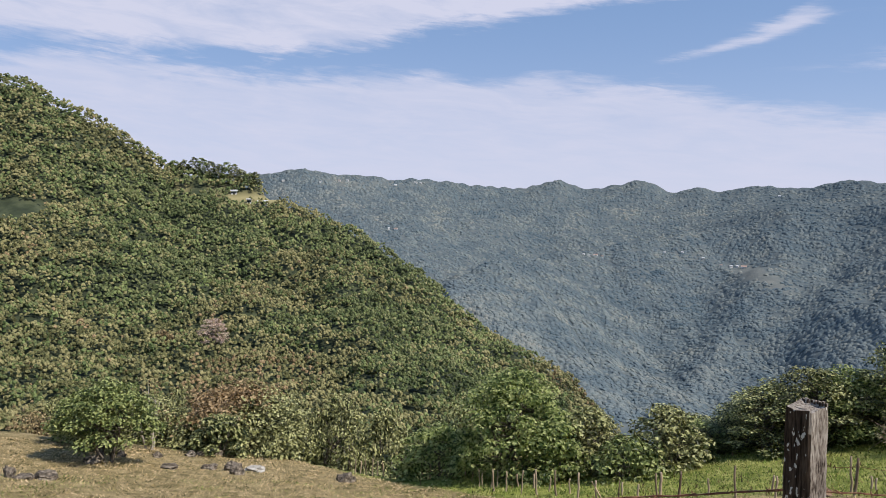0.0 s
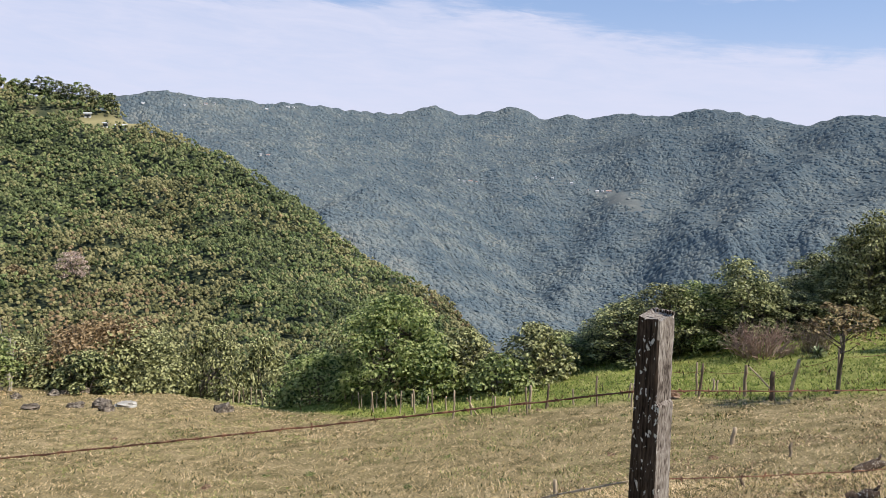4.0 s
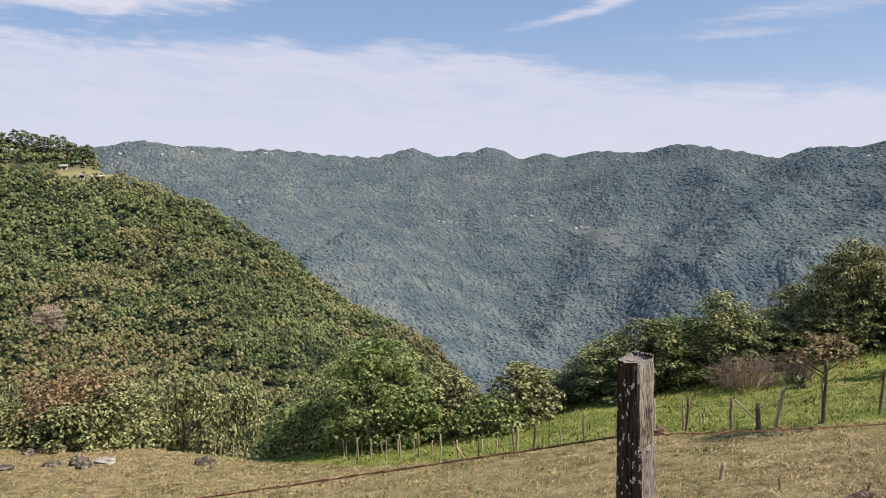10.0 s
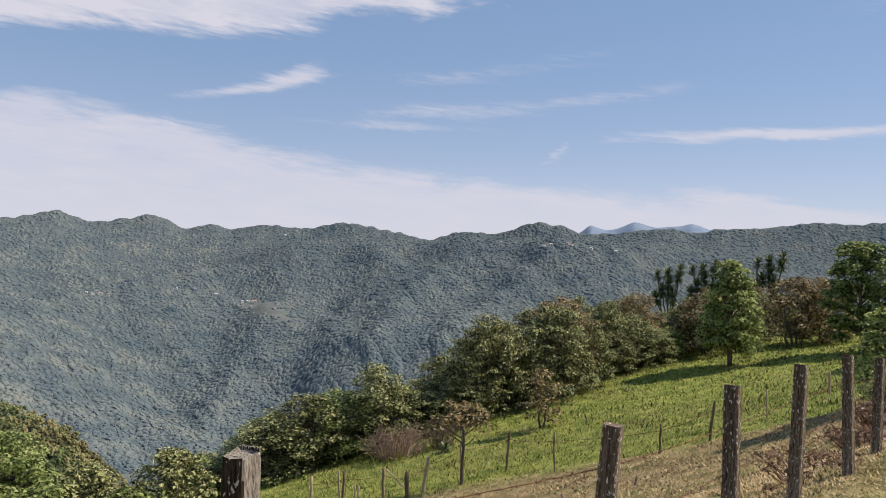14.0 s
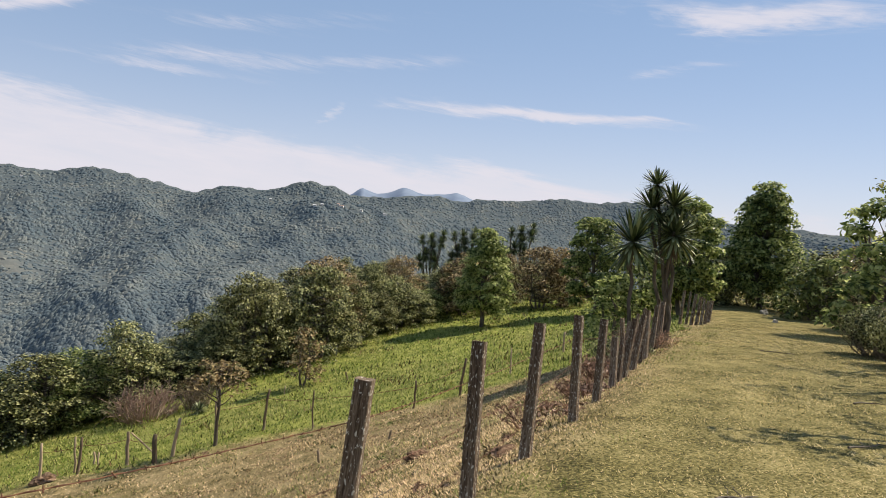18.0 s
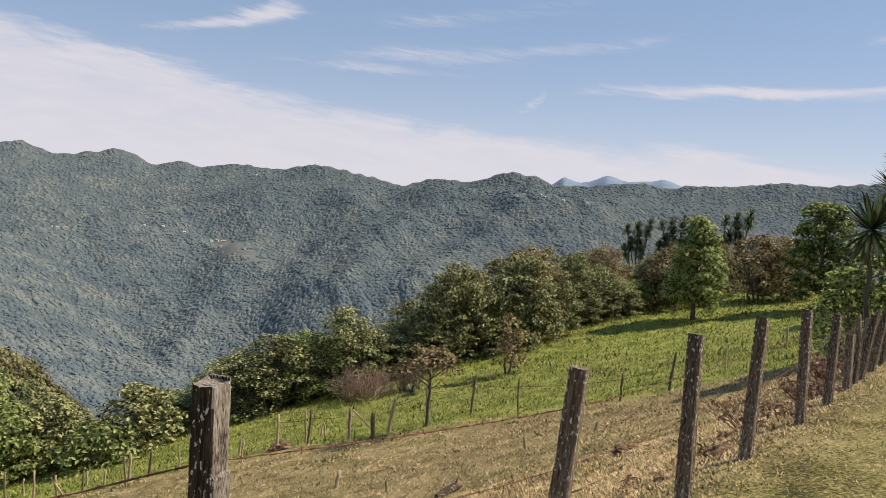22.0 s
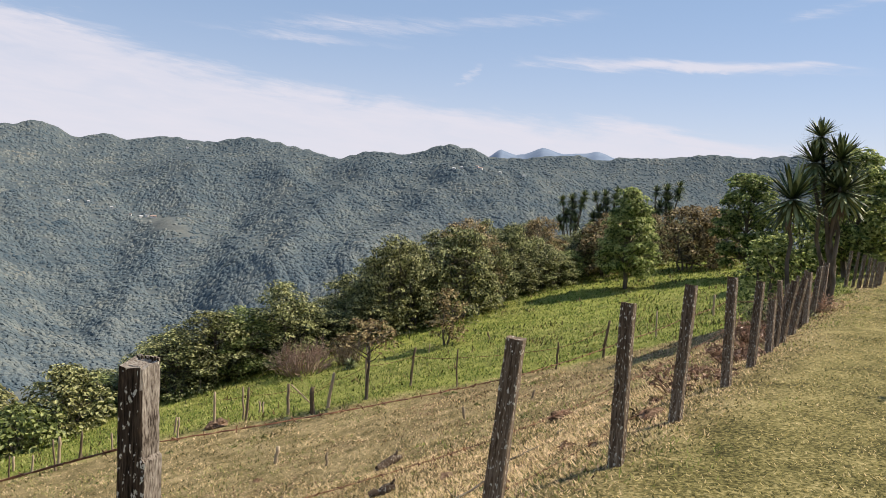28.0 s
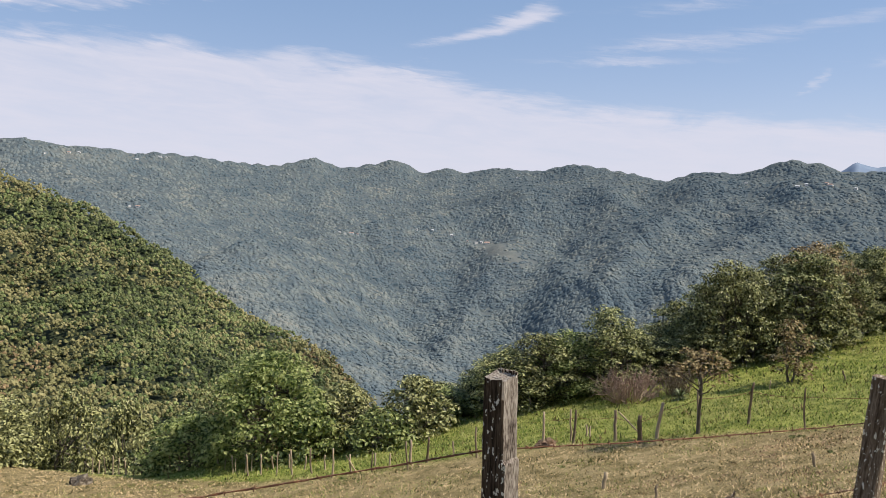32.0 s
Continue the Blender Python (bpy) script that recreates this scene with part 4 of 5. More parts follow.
def make_far_woods():
    """Single crowns of the forest over the valley: small rounded tufts on the far slopes."""
    rng = np.random.default_rng(12)
    places = []
    radii = np.linspace(1050, 3560, 420)
    for a in np.arange(-33, 71, 0.25):
        x, y = radii * math.sin(radians(a)), radii * math.cos(radians(a))
        el = np.degrees(np.arctan2(height(x, y), radii))
        seen = np.maximum.accumulate(el)
        step = np.concatenate([[True], seen[1:] > seen[:-1] + 1e-6])
        count = int(10.5 * max(0.0, seen[-1] + 15))
        want = rng.uniform(-15.5, seen[-1] - 0.14, max(count, 0))
        rr = np.interp(want, seen[step], radii[step])
        places.append(np.stack([np.full(len(rr), a) + rng.uniform(-0.125, 0.125, len(rr)), rr], -1))
    places = np.concatenate(places)
    az, r = np.radians(places[:, 0]), places[:, 1]
    x, y = r * np.sin(az), r * np.cos(az)
    z = height(x, y)
    eld = np.degrees(np.arctan2(z, r))
    open_land = np.exp(-(((places[:, 0] - 8.6) / 2.4) ** 2 + ((eld + 4.3 + 0.3 * (places[:, 0] - 8.6)) / 0.75) ** 2))
    keep = open_land + 0.3 * (fbm(places[:, 0], eld * 2, 3, 61) - 0.5) + rng.normal(0, 0.14, len(eld)) < 0.62
    x, y, z, r = x[keep], y[keep], z[keep], r[keep]
    n = len(x)
    rad = rng.uniform(3.4, 7.2, n) * (0.55 + r / 5000)
    tall = rad * rng.uniform(0.5, 0.9, n)
    turn = rng.uniform(0, 6.3, n)
    gx, gy = (height(x + 6, y) - z) / 6, (height(x, y + 6) - z) / 6
    verts = [np.stack([x + rng.normal(0, 0.15, n) * rad, y + rng.normal(0, 0.15, n) * rad, z + tall], -1)]
    for wide, low, twist in ((0.75, 0.62, 0.0), (1.1, -0.15, 0.63)):
        for k in range(5):
            q, a = rad * wide * rng.uniform(0.75, 1.25, n), turn + twist + k * 1.2566
            dx, dy = q * np.cos(a), q * np.sin(a)
            verts.append(np.stack([x + dx, y + dy, z + tall * low + dx * gx + dy * gy], -1))
    v = np.stack(verts, 1).reshape(-1, 3)
    o = (np.arange(n) * 11)[:, None]
    f = [np.concatenate([o, o + 1 + k, o + 1 + (k + 1) % 5], 1) for k in range(5)]
    for k in range(5):
        f.append(np.concatenate([o + 1 + k, o + 6 + k, o + 1 + (k + 1) % 5], 1))
        f.append(np.concatenate([o + 6 + k, o + 6 + (k + 1) % 5, o + 1 + (k + 1) % 5], 1))
    f = np.concatenate(f)
    tagged(mesh_object("valley_woods", v, f, FAR_TREES), "forest coloured blue-green with haze, covering the mountains over the valley", "woods", kind="stuff")


make_far_woods()


# ---- fences ----
def squared_post(h, side, seed):
    """A sawn, weathered post: four worn faces with small chamfers and a cracked, sloping head."""
    rng = random.Random(seed)
    bm = bmesh.new()
    rings, levels, c = [], 12, side * 0.07
    tilt = rng.uniform(-0.12, 0.12)
    for i in range(levels + 1):
        z = -0.35 + (h + 0.35) * i / levels
        a = side * 0.5 * (1.04 - 0.08 * i / levels)
        pts = [(-a, -a + c), (-a + c, -a), (0, -a), (a - c, -a), (a, -a + c), (a, 0), (a, a - c), (a - c, a), (0, a), (-a + c, a), (-a, a - c), (-a, 0)]
        rings.append([bm.verts.new((x + rng.uniform(-0.003, 0.003), y + rng.uniform(-0.003, 0.003), z + (tilt * x + rng.uniform(-0.004, 0.004) if i == levels else 0))) for x, y in pts])
    n = len(rings[0])
    for a, b in zip(rings, rings[1:]):
        for k in range(n):
            bm.faces.new((a[k], a[(k + 1) % n], b[(k + 1) % n], b[k]))
    mid = bm.verts.new((0.0, 0.0, h - 0.008))
    for k in range(n):
        bm.faces.new((rings[-1][k], rings[-1][(k + 1) % n], mid))
    bm.faces.new(rings[0][::-1])
    return bm


def lean_pose(x, y, dx, dy, h, turn):
    z = on_ground(x, y)
    up = Vector((dx, dy, h)).normalized()
    rot = Vector((0, 0, 1)).rotation_difference(up).to_matrix().to_4x4()
    return Matrix.Translation((x, y, z)) @ rot @ Matrix.Rotation(turn, 4, "Z")


def make_post(x, y, h, dx, dy, side, turn, seed, label):
    me = bpy.data.meshes.new("fence_post")
    bm = squared_post(math.hypot(h, math.hypot(dx, dy)), side, seed)
    bm.to_mesh(me)
    bm.free()
    me.materials.append(WOOD)
    ob = new("fence_post", me)
    ob.matrix_basis = lean_pose(x, y, dx, dy, h, turn)
    return tagged(ob, label, "fence post", group="posts along the track")


FIRST = (0.357, 2.80)


def make_gate_post():
    """The thick post by the lookout: a squared trunk whose sunny side keeps a splintered slab below, with a cracked, rimmed head."""
    rng = random.Random(3)
    h = -0.745 - on_ground(*FIRST)
    bm = bmesh.new()
    rings = []
    heights = sorted([-0.35 + (h + 0.35) * i / 40 for i in range(41)] + [h - 0.352, h - 0.342])
    levels = len(heights) - 1
    for i, z in enumerate(heights):
        low = h - z
        slab = 0.011 if low > 0.35 else 0.0
        a, c = 0.051 + 0.006 * low, 0.006
        pts = [(-a, -a + c), (-a + c, -a), (-a * 0.2, -a), (a - c, -a), (a + slab, -a + c), (a + slab * 1.2, -a * 0.1), (a + slab, a - c), (a - c, a), (0, a), (-a + c, a), (-a, a - c), (-a, 0)]
        rings.append([bm.verts.new((x + rng.uniform(-0.0016, 0.0016), y + rng.uniform(-0.0016, 0.0016), z + (0.006 * math.sin(9 * k) - 0.012 * (y < 0) if i == levels else 0))) for k, (x, y) in enumerate(pts)])
    n = len(rings[0])
    for a, b in zip(rings, rings[1:]):
        for k in range(n):
            bm.faces.new((a[k], a[(k + 1) % n], b[(k + 1) % n], b[k]))
    # head: a sunk middle, a raised rim of fibres at the back
    inner = [bm.verts.new((v.co.x * 0.6, v.co.y * 0.6, h - 0.012 + rng.uniform(-0.006, 0.006))) for v in rings[-1]]
    for k in range(n):
        bm.faces.new((rings[-1][k], rings[-1][(k + 1) % n], inner[(k + 1) % n], inner[k]))
    bm.faces.new(inner)
    bm.faces.new(rings[0][::-1])
    for k in range(9):
        x = -0.045 + 0.0112 * k
        m = Matrix.Translation((x, 0.047 + rng.uniform(-0.004, 0.004), h + 0.002)) @ Matrix.Rotation(rng.uniform(-0.15, 0.15), 4, "Y") @ Matrix.Diagonal((0.0075, 0.009, 0.016 + rng.uniform(-0.006, 0.006), 1))
        bmesh.ops.create_cube(bm, size=1.0, matrix=m)
    me = bpy.data.meshes.new("fence_post")
    bm.to_mesh(me)
    bm.free()
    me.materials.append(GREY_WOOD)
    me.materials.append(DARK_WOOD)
    # sides turned from the sun take the darker wood: shade put into colour
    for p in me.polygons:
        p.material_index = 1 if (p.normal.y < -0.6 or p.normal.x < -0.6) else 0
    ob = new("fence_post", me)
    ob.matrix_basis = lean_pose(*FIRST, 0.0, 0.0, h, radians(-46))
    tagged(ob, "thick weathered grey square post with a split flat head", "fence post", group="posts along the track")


make_gate_post()
for i, (x, y, h, dx, dy) in enumerate(TRACK_POSTS):
    make_post(x, y, h, dx, dy, 0.108 if i < 6 else 0.115, -math.atan2(x, y) - radians(14 + 37 * i % 9), 10 + i, "weathered dark wooden fence post spotted with pale lichen")
for i, (p, q) in enumerate(zip(TRACK_POSTS[5:], TRACK_POSTS[6:])):
    x, y = p[0] * 0.45 + q[0] * 0.55, p[1] * 0.45 + q[1] * 0.55 + 0.12 * (i % 2)
    make_post(x, y, 0.9 * p[2] + 0.12 * (i % 3), 0.12 * (-1) ** i, 0.05, 0.08, 0.3 * i, 50 + i, "slim dark wooden post crowded in the fence")
for i, (p, q) in enumerate(zip(TRACK_POSTS[6:], TRACK_POSTS[7:])):
    x, y = p[0] * 0.78 + q[0] * 0.22, p[1] * 0.78 + q[1] * 0.22 + 0.1
    make_post(x, y, 0.95 * p[2] + 0.1 * (i % 2), 0.2 - 0.08 * (i % 3), 0.02, 0.07, 0.5 * i, 80 + i, "slim leaning dark post crowded in the fence")
for i, (x, y, h, dx, dy) in enumerate(END_POSTS):
    make_post(x, y, h, dx, dy, 0.12, radians(31 * i), 30 + i, "dark leaning wooden post at the fence's end")


def make_stake(x, y, h, dx, dy, i, thick=0.029):
    rng = np.random.default_rng(500 + i)
    L = math.hypot(h, math.hypot(dx, dy))
    r = thick * rng.uniform(0.8, 1.5)
    pts = [(rng.normal(0, 0.012), rng.normal(0, 0.012), -0.2 + (L + 0.2) * s) for s in np.linspace(0, 1, 6)]
    v, f = tube(pts, [r, r, r * 0.95, r * 0.9, r * 0.9, r * 0.8], 6)
    ob = mesh_object("fence_stake", v, f, STICK, smooth=True)
    ob.matrix_basis = lean_pose(x, y, dx, dy, h, 0)
    tagged(ob, "thin rough wooden stake of the pasture fence", "fence stake", group="stakes of the pasture fence")


for i, row in enumerate(STAKES):
    make_stake(*row, i, 0.062 if i in (4, 7, 8, 9) else 0.036)
for i, (x, y, h) in enumerate(THIN_STAKES):
    make_stake(x, y, h, 0.07 * math.sin(2.3 * i), 0.05 * math.cos(1.7 * i), 30 + i, 0.03)

for k, (x, y, h, w) in enumerate([(41.0, 37.2, 4.8, 4.6), (43.2, 36.6, 4.4, 4.0), (34.6, 38.6, 4.2, 4.2)]):
    single("bronze_tree", x, y, h, w, "dome", LEAF_BROWN, 170 + k, "bronze-leaved rounded tree behind the egg-shaped tree", clumps=66, per=60, size=0.22)


def land_at(az, el, near, far):
    """Where the line of sight at this bearing and elevation meets the land."""
    r = np.arange(near, far, 1.0)
    x, y = r * math.sin(radians(az)), r * math.cos(radians(az))
    z = height(x, y)
    k = int(np.argmax(z >= r * math.tan(radians(el))))
    return float(x[k]), float(y[k]), float(z[k])


# ---- wires along the track ----
def barbed_wire(points, mat, seed, label, sag=0.03, thick=0.0022, step=0.13):
    """Two twisted strands with four-pointed barbs."""
    rng = np.random.default_rng(seed)
    pieces = []
    for a, b in zip(points, points[1:]):
        a, b = np.array(a, float), np.array(b, float)
        L = np.linalg.norm(b - a)
        n = max(8, int(L / 0.06))
        s = np.linspace(0, 1, n)
        base = a + (b - a) * s[:, None]
        base[:, 2] -= sag * 4 * s * (1 - s)
        base[1:-1] += rng.normal(0, 0.0012, (n - 2, 3))
        side = np.cross(b - a, (0, 0, 1))
        side /= np.linalg.norm(side)
        for ph in (0.0, math.pi):
            t = s * L / 0.035 + ph
            pts = base + side * (np.cos(t) * thick * 0.9)[:, None] + np.array([0, 0, 1]) * (np.sin(t) * thick * 0.9)[:, None]
            pieces.append(tube(pts, [thick] * n, 4))
        d = step * 0.5
        while d < L:
            p = a + (b - a) * d / L
            p[2] -= sag * 4 * (d / L) * (1 - d / L)
            for k in range(2):
                q = rng.normal(0, 1, 3)
                q /= np.linalg.norm(q)
                pieces.append(tube([p - q * 0.016, p, p + q * 0.016], [0.0012, 0.0034, 0.0012], 4))
            d += step * rng.uniform(0.85, 1.15)
    v, f = join(pieces)
    return tagged(mesh_object("barbed_wire", v, f, mat), label, "wire", group="wires along the track")


def post_point(i, drop):
    """A place on a post of the track's fence, so far under its head, on the side of the pasture."""
    x, y, h, dx, dy = TRACK_POSTS[i]
    s = (h - drop) / h
    return (x + dx * s + 0.02, y + dy * s + 0.06, on_ground(x, y) + h - drop)


OUTER = (-4.78, 2.95)
UPPER, LOWER = (FIRST[0] - 0.02, FIRST[1] + 0.09, -1.09), (FIRST[0] - 0.03, FIRST[1] + 0.09, -1.48)
barbed_wire([(*OUTER, -1.875), UPPER], RUST, 1, "rusty barbed wire stapled to the thick post", thick=0.0029, sag=0.015)
barbed_wire([UPPER, post_point(0, 0.26), post_point(1, 0.32), post_point(2, 0.34), post_point(3, 0.3), post_point(4, 0.3)], RUST, 4, "rusty barbed wire stapled to the fence posts", thick=0.0022, sag=0.015)
barbed_wire([(*OUTER, -2.76), LOWER], STEEL, 2, "grey barbed wire stapled low on the thick post", thick=0.0028, sag=0.02)
barbed_wire([LOWER, post_point(0, 0.62), post_point(1, 0.66), post_point(2, 0.7), post_point(3, 0.66), post_point(4, 0.66)], RUST, 5, "old rusty barbed wire low on the fence posts", thick=0.0018, sag=0.02)
barbed_wire([(FIRST[0] - 0.03, FIRST[1] + 0.09, -1.92), post_point(0, 0.98), post_point(1, 1.0), post_point(2, 1.02)], RUST, 3, "old rusty barbed wire close to the grass", thick=0.0016)
make_post(*OUTER, -1.5 - on_ground(*OUTER), 0.0, 0.0, 0.12, 0.4, 60, "weathered grey square fence post")
for i in range(4, 11):
    barbed_wire([post_point(i, 0.3), post_point(i + 1, 0.3)], RUST, 10 + i, "rusty barbed wire stapled to the fence posts")
    barbed_wire([post_point(i, 0.7), post_point(i + 1, 0.7)], STEEL, 30 + i, "grey barbed wire stapled low on the fence posts")

# the brace between two stakes, and a loose one further along
for (x0, y0, z0), (x1, y1, z1) in (((7.72, 24.0, 1.06), (8.12, 22.9, 0.32)), ((-1.75, 26.9, 0.7), (-1.35, 26.8, 0.0))):
    a, b = np.array((x0, y0, on_ground(x0, y0) + z0)), np.array((x1, y1, on_ground(x1, y1) + z1))
    v, f = tube([a, a * 0.66 + b * 0.34 + (0, 0, 0.01), a * 0.33 + b * 0.67, b], [0.028, 0.03, 0.03, 0.026], 7)
    tagged(mesh_object("brace_pole", v, f, PALE_WOOD, smooth=True), "pale peeled pole leaning as a brace on the fence", "pole")
line = [4, 5, 7, 8, 9, 10, 11, 12, 13, 14]
for k, (i, j) in enumerate(zip(line, line[1:])):
    ends = []
    for q in (i, j):
        x, y, h, dx, dy = STAKES[q]
        ends.append((x + dx * 0.8, y + dy * 0.8, on_ground(x, y) + h * 0.78))
    s = np.linspace(0, 1, 12)
    pts = np.array(ends[0]) + (np.array(ends[1]) - np.array(ends[0])) * s[:, None]
    pts[:, 2] -= 0.06 * 4 * s * (1 - s)
    v, f = tube(pts, [0.009] * 12, 4)
    tagged(mesh_object("fence_wire", v, f, RUST), "thin rusty wire between the stakes", "wire", group="wires of the pasture fence")
for i, (x, y) in enumerate([(47.84, 44.45), (51.9, 46.5), (52.9, 46.2), (53.73, 45.39), (54.6, 45.2), (55.0, 44.6), (54.2, 43.6), (53.0, 42.9)]):
    make_stake(x, y, 1.25 + 0.1 * (i % 3), 0.05 * (i % 2), 0.0, 80 + i, 0.06)


# ---- stones ----
def make_stone(x, y, w, h, seed, mat=STONE, label="grey weathered field stone lying in the grass"):
    rng = np.random.default_rng(seed)
    bm = bmesh.new()
    bmesh.ops.create_icosphere(bm, subdivisions=3, radius=1.0)
    o = Vector(rng.uniform(-50, 50, 3))
    for vert in bm.verts:
        p = vert.co.copy()
        k = 1 + 0.5 * noise.noise(p * 1.1 + o) + 0.28 * noise.noise(p * 2.7 + o) + 0.12 * noise.noise(p * 6 + o)
        cell = noise.cell(p * 1.8 + o) * 0.16
        vert.co = Vector((p.x * w / 2 * (k + cell), p.y * w * 0.4 * (k + cell), p.z * h * 0.62 * (k + cell) + h * 0.28))
    me = bpy.data.meshes.new("stone")
    bm.to_mesh(me)
    bm.free()
    me.materials.append(mat)
    ob = new("stone", me)
    ob.matrix_basis = Matrix.Translation((x, y, on_ground(x, y) - 0.03)) @ Matrix.Rotation(rng.uniform(-0.5, 0.5), 4, "Z")
    return tagged(ob, label, "stone", group="stones in the pasture")


for i, (x, y, w, h) in enumerate([(-13.7, 32.3, 0.85, 0.5), (-18.6, 30.6, 0.62, 0.42), (-20.84, 42.8, 0.9, 0.6), (-23.6, 23.1, 0.8, 0.3), (-22.9, 23.5, 0.9, 0.42), (-21.8, 29.9, 0.9, 0.3), (-19.4, 31.5, 0.8, 0.5),
                                 (-24.9, 28.3, 0.7, 0.4), (-21.4, 43.4, 1.5, 0.7), (-24.2, 23.0, 0.5, 0.5), (-23.6, 40.5, 0.8, 0.5), (-20.5, 31.2, 0.7, 0.3)]):
    make_stone(x, y, w, h, 200 + i)
make_stone(-8.05, 8.1, 0.62, 0.26, 230, GREY_WOOD, "pale old log end lying in the dry grass")
for i, (x, y, w, h) in enumerate([(-18.7, 32.4, 1.1, 0.3), (-3.24, 11.41, 0.15, 0.12), (-1.73, 13.24, 0.22, 0.1), (-6.4, 9.2, 0.18, 0.12), (3.4, 9.6, 0.16, 0.08), (43.0, 20.9, 0.5, 0.34), (37.5, 17.6, 0.32, 0.2)]):
    make_stone(x, y, w, h, 240 + i, WHITE_STONE, "pale bleached stone lying in the dry grass")
# stones under the trees at the pasture's rim
for i, (x, y, w, h) in enumerate([(-24.5, 32.6, 0.55, 0.3), (-23.9, 34.6, 0.7, 0.32), (-23.8, 35.5, 0.5, 0.3), (-23.4, 36.5, 0.55, 0.35), (-22.8, 37.2, 0.45, 0.3), (-18.3, 41.6, 1.0, 0.45), (-25.6, 31.2, 0.5, 0.35)]):
    make_stone(x, y, w, h, 260 + i, STONE, "grey mossy stone under the trees at the pasture's rim")
SOIL = material("bare reddish soil", [(0.3, (0.09, 0.055, 0.035)), (0.5, (0.2, 0.13, 0.085)), (0.7, (0.34, 0.24, 0.165))], scale=14, detail=9, coarse=3, bump=1.0, bump_scale=30, rough=1.0, spec=0.05)
for i, (x, y, w, h, label) in enumerate([(5.6, 25.5, 0.75, 0.3, "red-brown heap of earth beside a fence stake"), (5.4, 9.0, 0.45, 0.05, "pale scrap of bare earth in the dry grass"), (6.0, 5.7, 0.4, 0.1, "low mound of brown earth at a post's foot"),
                                         (8.6, 10.4, 0.5, 0.14, "low reddish heap of earth on the slope")]):
    ob = make_stone(x, y, w, h, 280 + i, SOIL, label)
    ob.name = "earth_mound"
    tagged(ob, category="earth", group="heaps of earth")


def make_log(x, y, length, turn, seed):
    """A dark, broken log with a stub of a limb."""
    rng = np.random.default_rng(seed)
    d = np.array([math.sin(radians(turn)), math.cos(radians(turn)), 0])
    pts = [np.array([x, y, 0]) + d * length * (q - 0.5) for q in np.linspace(0, 1, 7)]
    pts = [np.array([p[0], p[1], on_ground(p[0], p[1]) + 0.06 + rng.normal(0, 0.012)]) for p in pts]
    trunk = tube(pts, [0.05, 0.085, 0.09, 0.08, 0.095, 0.07, 0.035], 9)
    stub = limb(pts[4], pts[4] + d * 0.12 + np.array([0, 0, 0.17]), 0.04, 0.018, rng, 4, 6, 0.05)
    v, f = join([trunk, stub])
    return tagged(mesh_object("log", v, f, DARK_WOOD, smooth=True), "dark broken log lying on the dry slope", "log")


make_log(6.15, 12.7, 0.75, 65, 5)
make_log(4.7, 9.9, 0.4, 110, 6)
# short stumps of old stakes
for i, (x, y, h) in enumerate([(5.28, 17.44, 0.42), (0.81, 13.91, 0.3), (5.73, 15.1, 0.3), (4.0, 12.6, 0.14), (11.03, 14.62, 0.25), (9.39, 15.21, 0.3)]):
    make_stake(x, y, h, 0.04 * (-1) ** i, 0.02, 120 + i, 0.04)


# ---- yuccas ----
def make_rosette(centre, radius, root, seed, count=170):
    """A ball of stiff sword leaves, the lowest hanging."""
    rng = np.random.default_rng(seed)
    verts, faces = [], []
    c = np.array(centre)
    for i in range(count):
        z = 1 - 1.86 * (i + 0.5) / count
        a = i * 2.39996 + rng.normal(0, 0.15)
        d = np.array([math.sqrt(1 - z * z) * math.cos(a), math.sqrt(1 - z * z) * math.sin(a), z]) + rng.normal(0, 0.06, 3)
        d /= np.linalg.norm(d)
        side = np.cross(d, (0, 0, 1)) + 1e-6
        side /= np.linalg.norm(side)
        up = np.cross(side, d)
        L, w = radius * rng.uniform(1.0, 1.28), radius * 0.048
        o = len(verts)
        for s, k in ((0.04, 0.6), (0.4, 1.0), (0.78, 0.85), (1.0, 0.1)):
            p = c + d * L * s - np.array([0, 0, 1]) * L * 0.015 * s * s
            verts += [p - side * w * k + up * w * 0.35 * k, p + side * w * k + up * w * 0.35 * k]
        for k in range(3):
            faces.append((o + 2 * k, o + 2 * k + 1, o + 2 * k + 3, o + 2 * k + 2))
    mesh_object("rosette", np.array(verts), np.array(faces), LEAF_BLADE, root)
    # the dead skirt under the head
    pts, outs = [], []
    for i in range(26):
        a = rng.uniform(0, 6.3)
        pts.append(c + np.array([0.13 * radius * math.cos(a), 0.13 * radius * math.sin(a), -radius * rng.uniform(0.15, 0.8)]))
        outs.append((math.cos(a), math.sin(a), -0.2))
    v, f = leaves(np.array(pts), np.array(outs), radius * 0.5, radius * 0.06, rng, droop=4.0, spread=0.1)
    mesh_object("dead_leaves", v, f, TWIG, root)


def make_yucca(x, y, heads, seed, label):
    root = new("yucca_tree")
    rng = np.random.default_rng(seed)
    g = on_ground(x, y)
    root.location = (x, y, g)
    for k, (hx, hy, hz, rad) in enumerate(heads):
        tip = np.array([hx - x, hy - y, hz - g])
        pieces = limb((rng.normal(0, 0.05), rng.normal(0, 0.05), -0.2), tip, 0.075, 0.05, rng, 7, 7, 0.02)
        mesh_object("trunk", *pieces, BARK, root, smooth=True)
        make_rosette(tip, rad, root, seed * 10 + k)
    return tagged(root, label, "yucca")


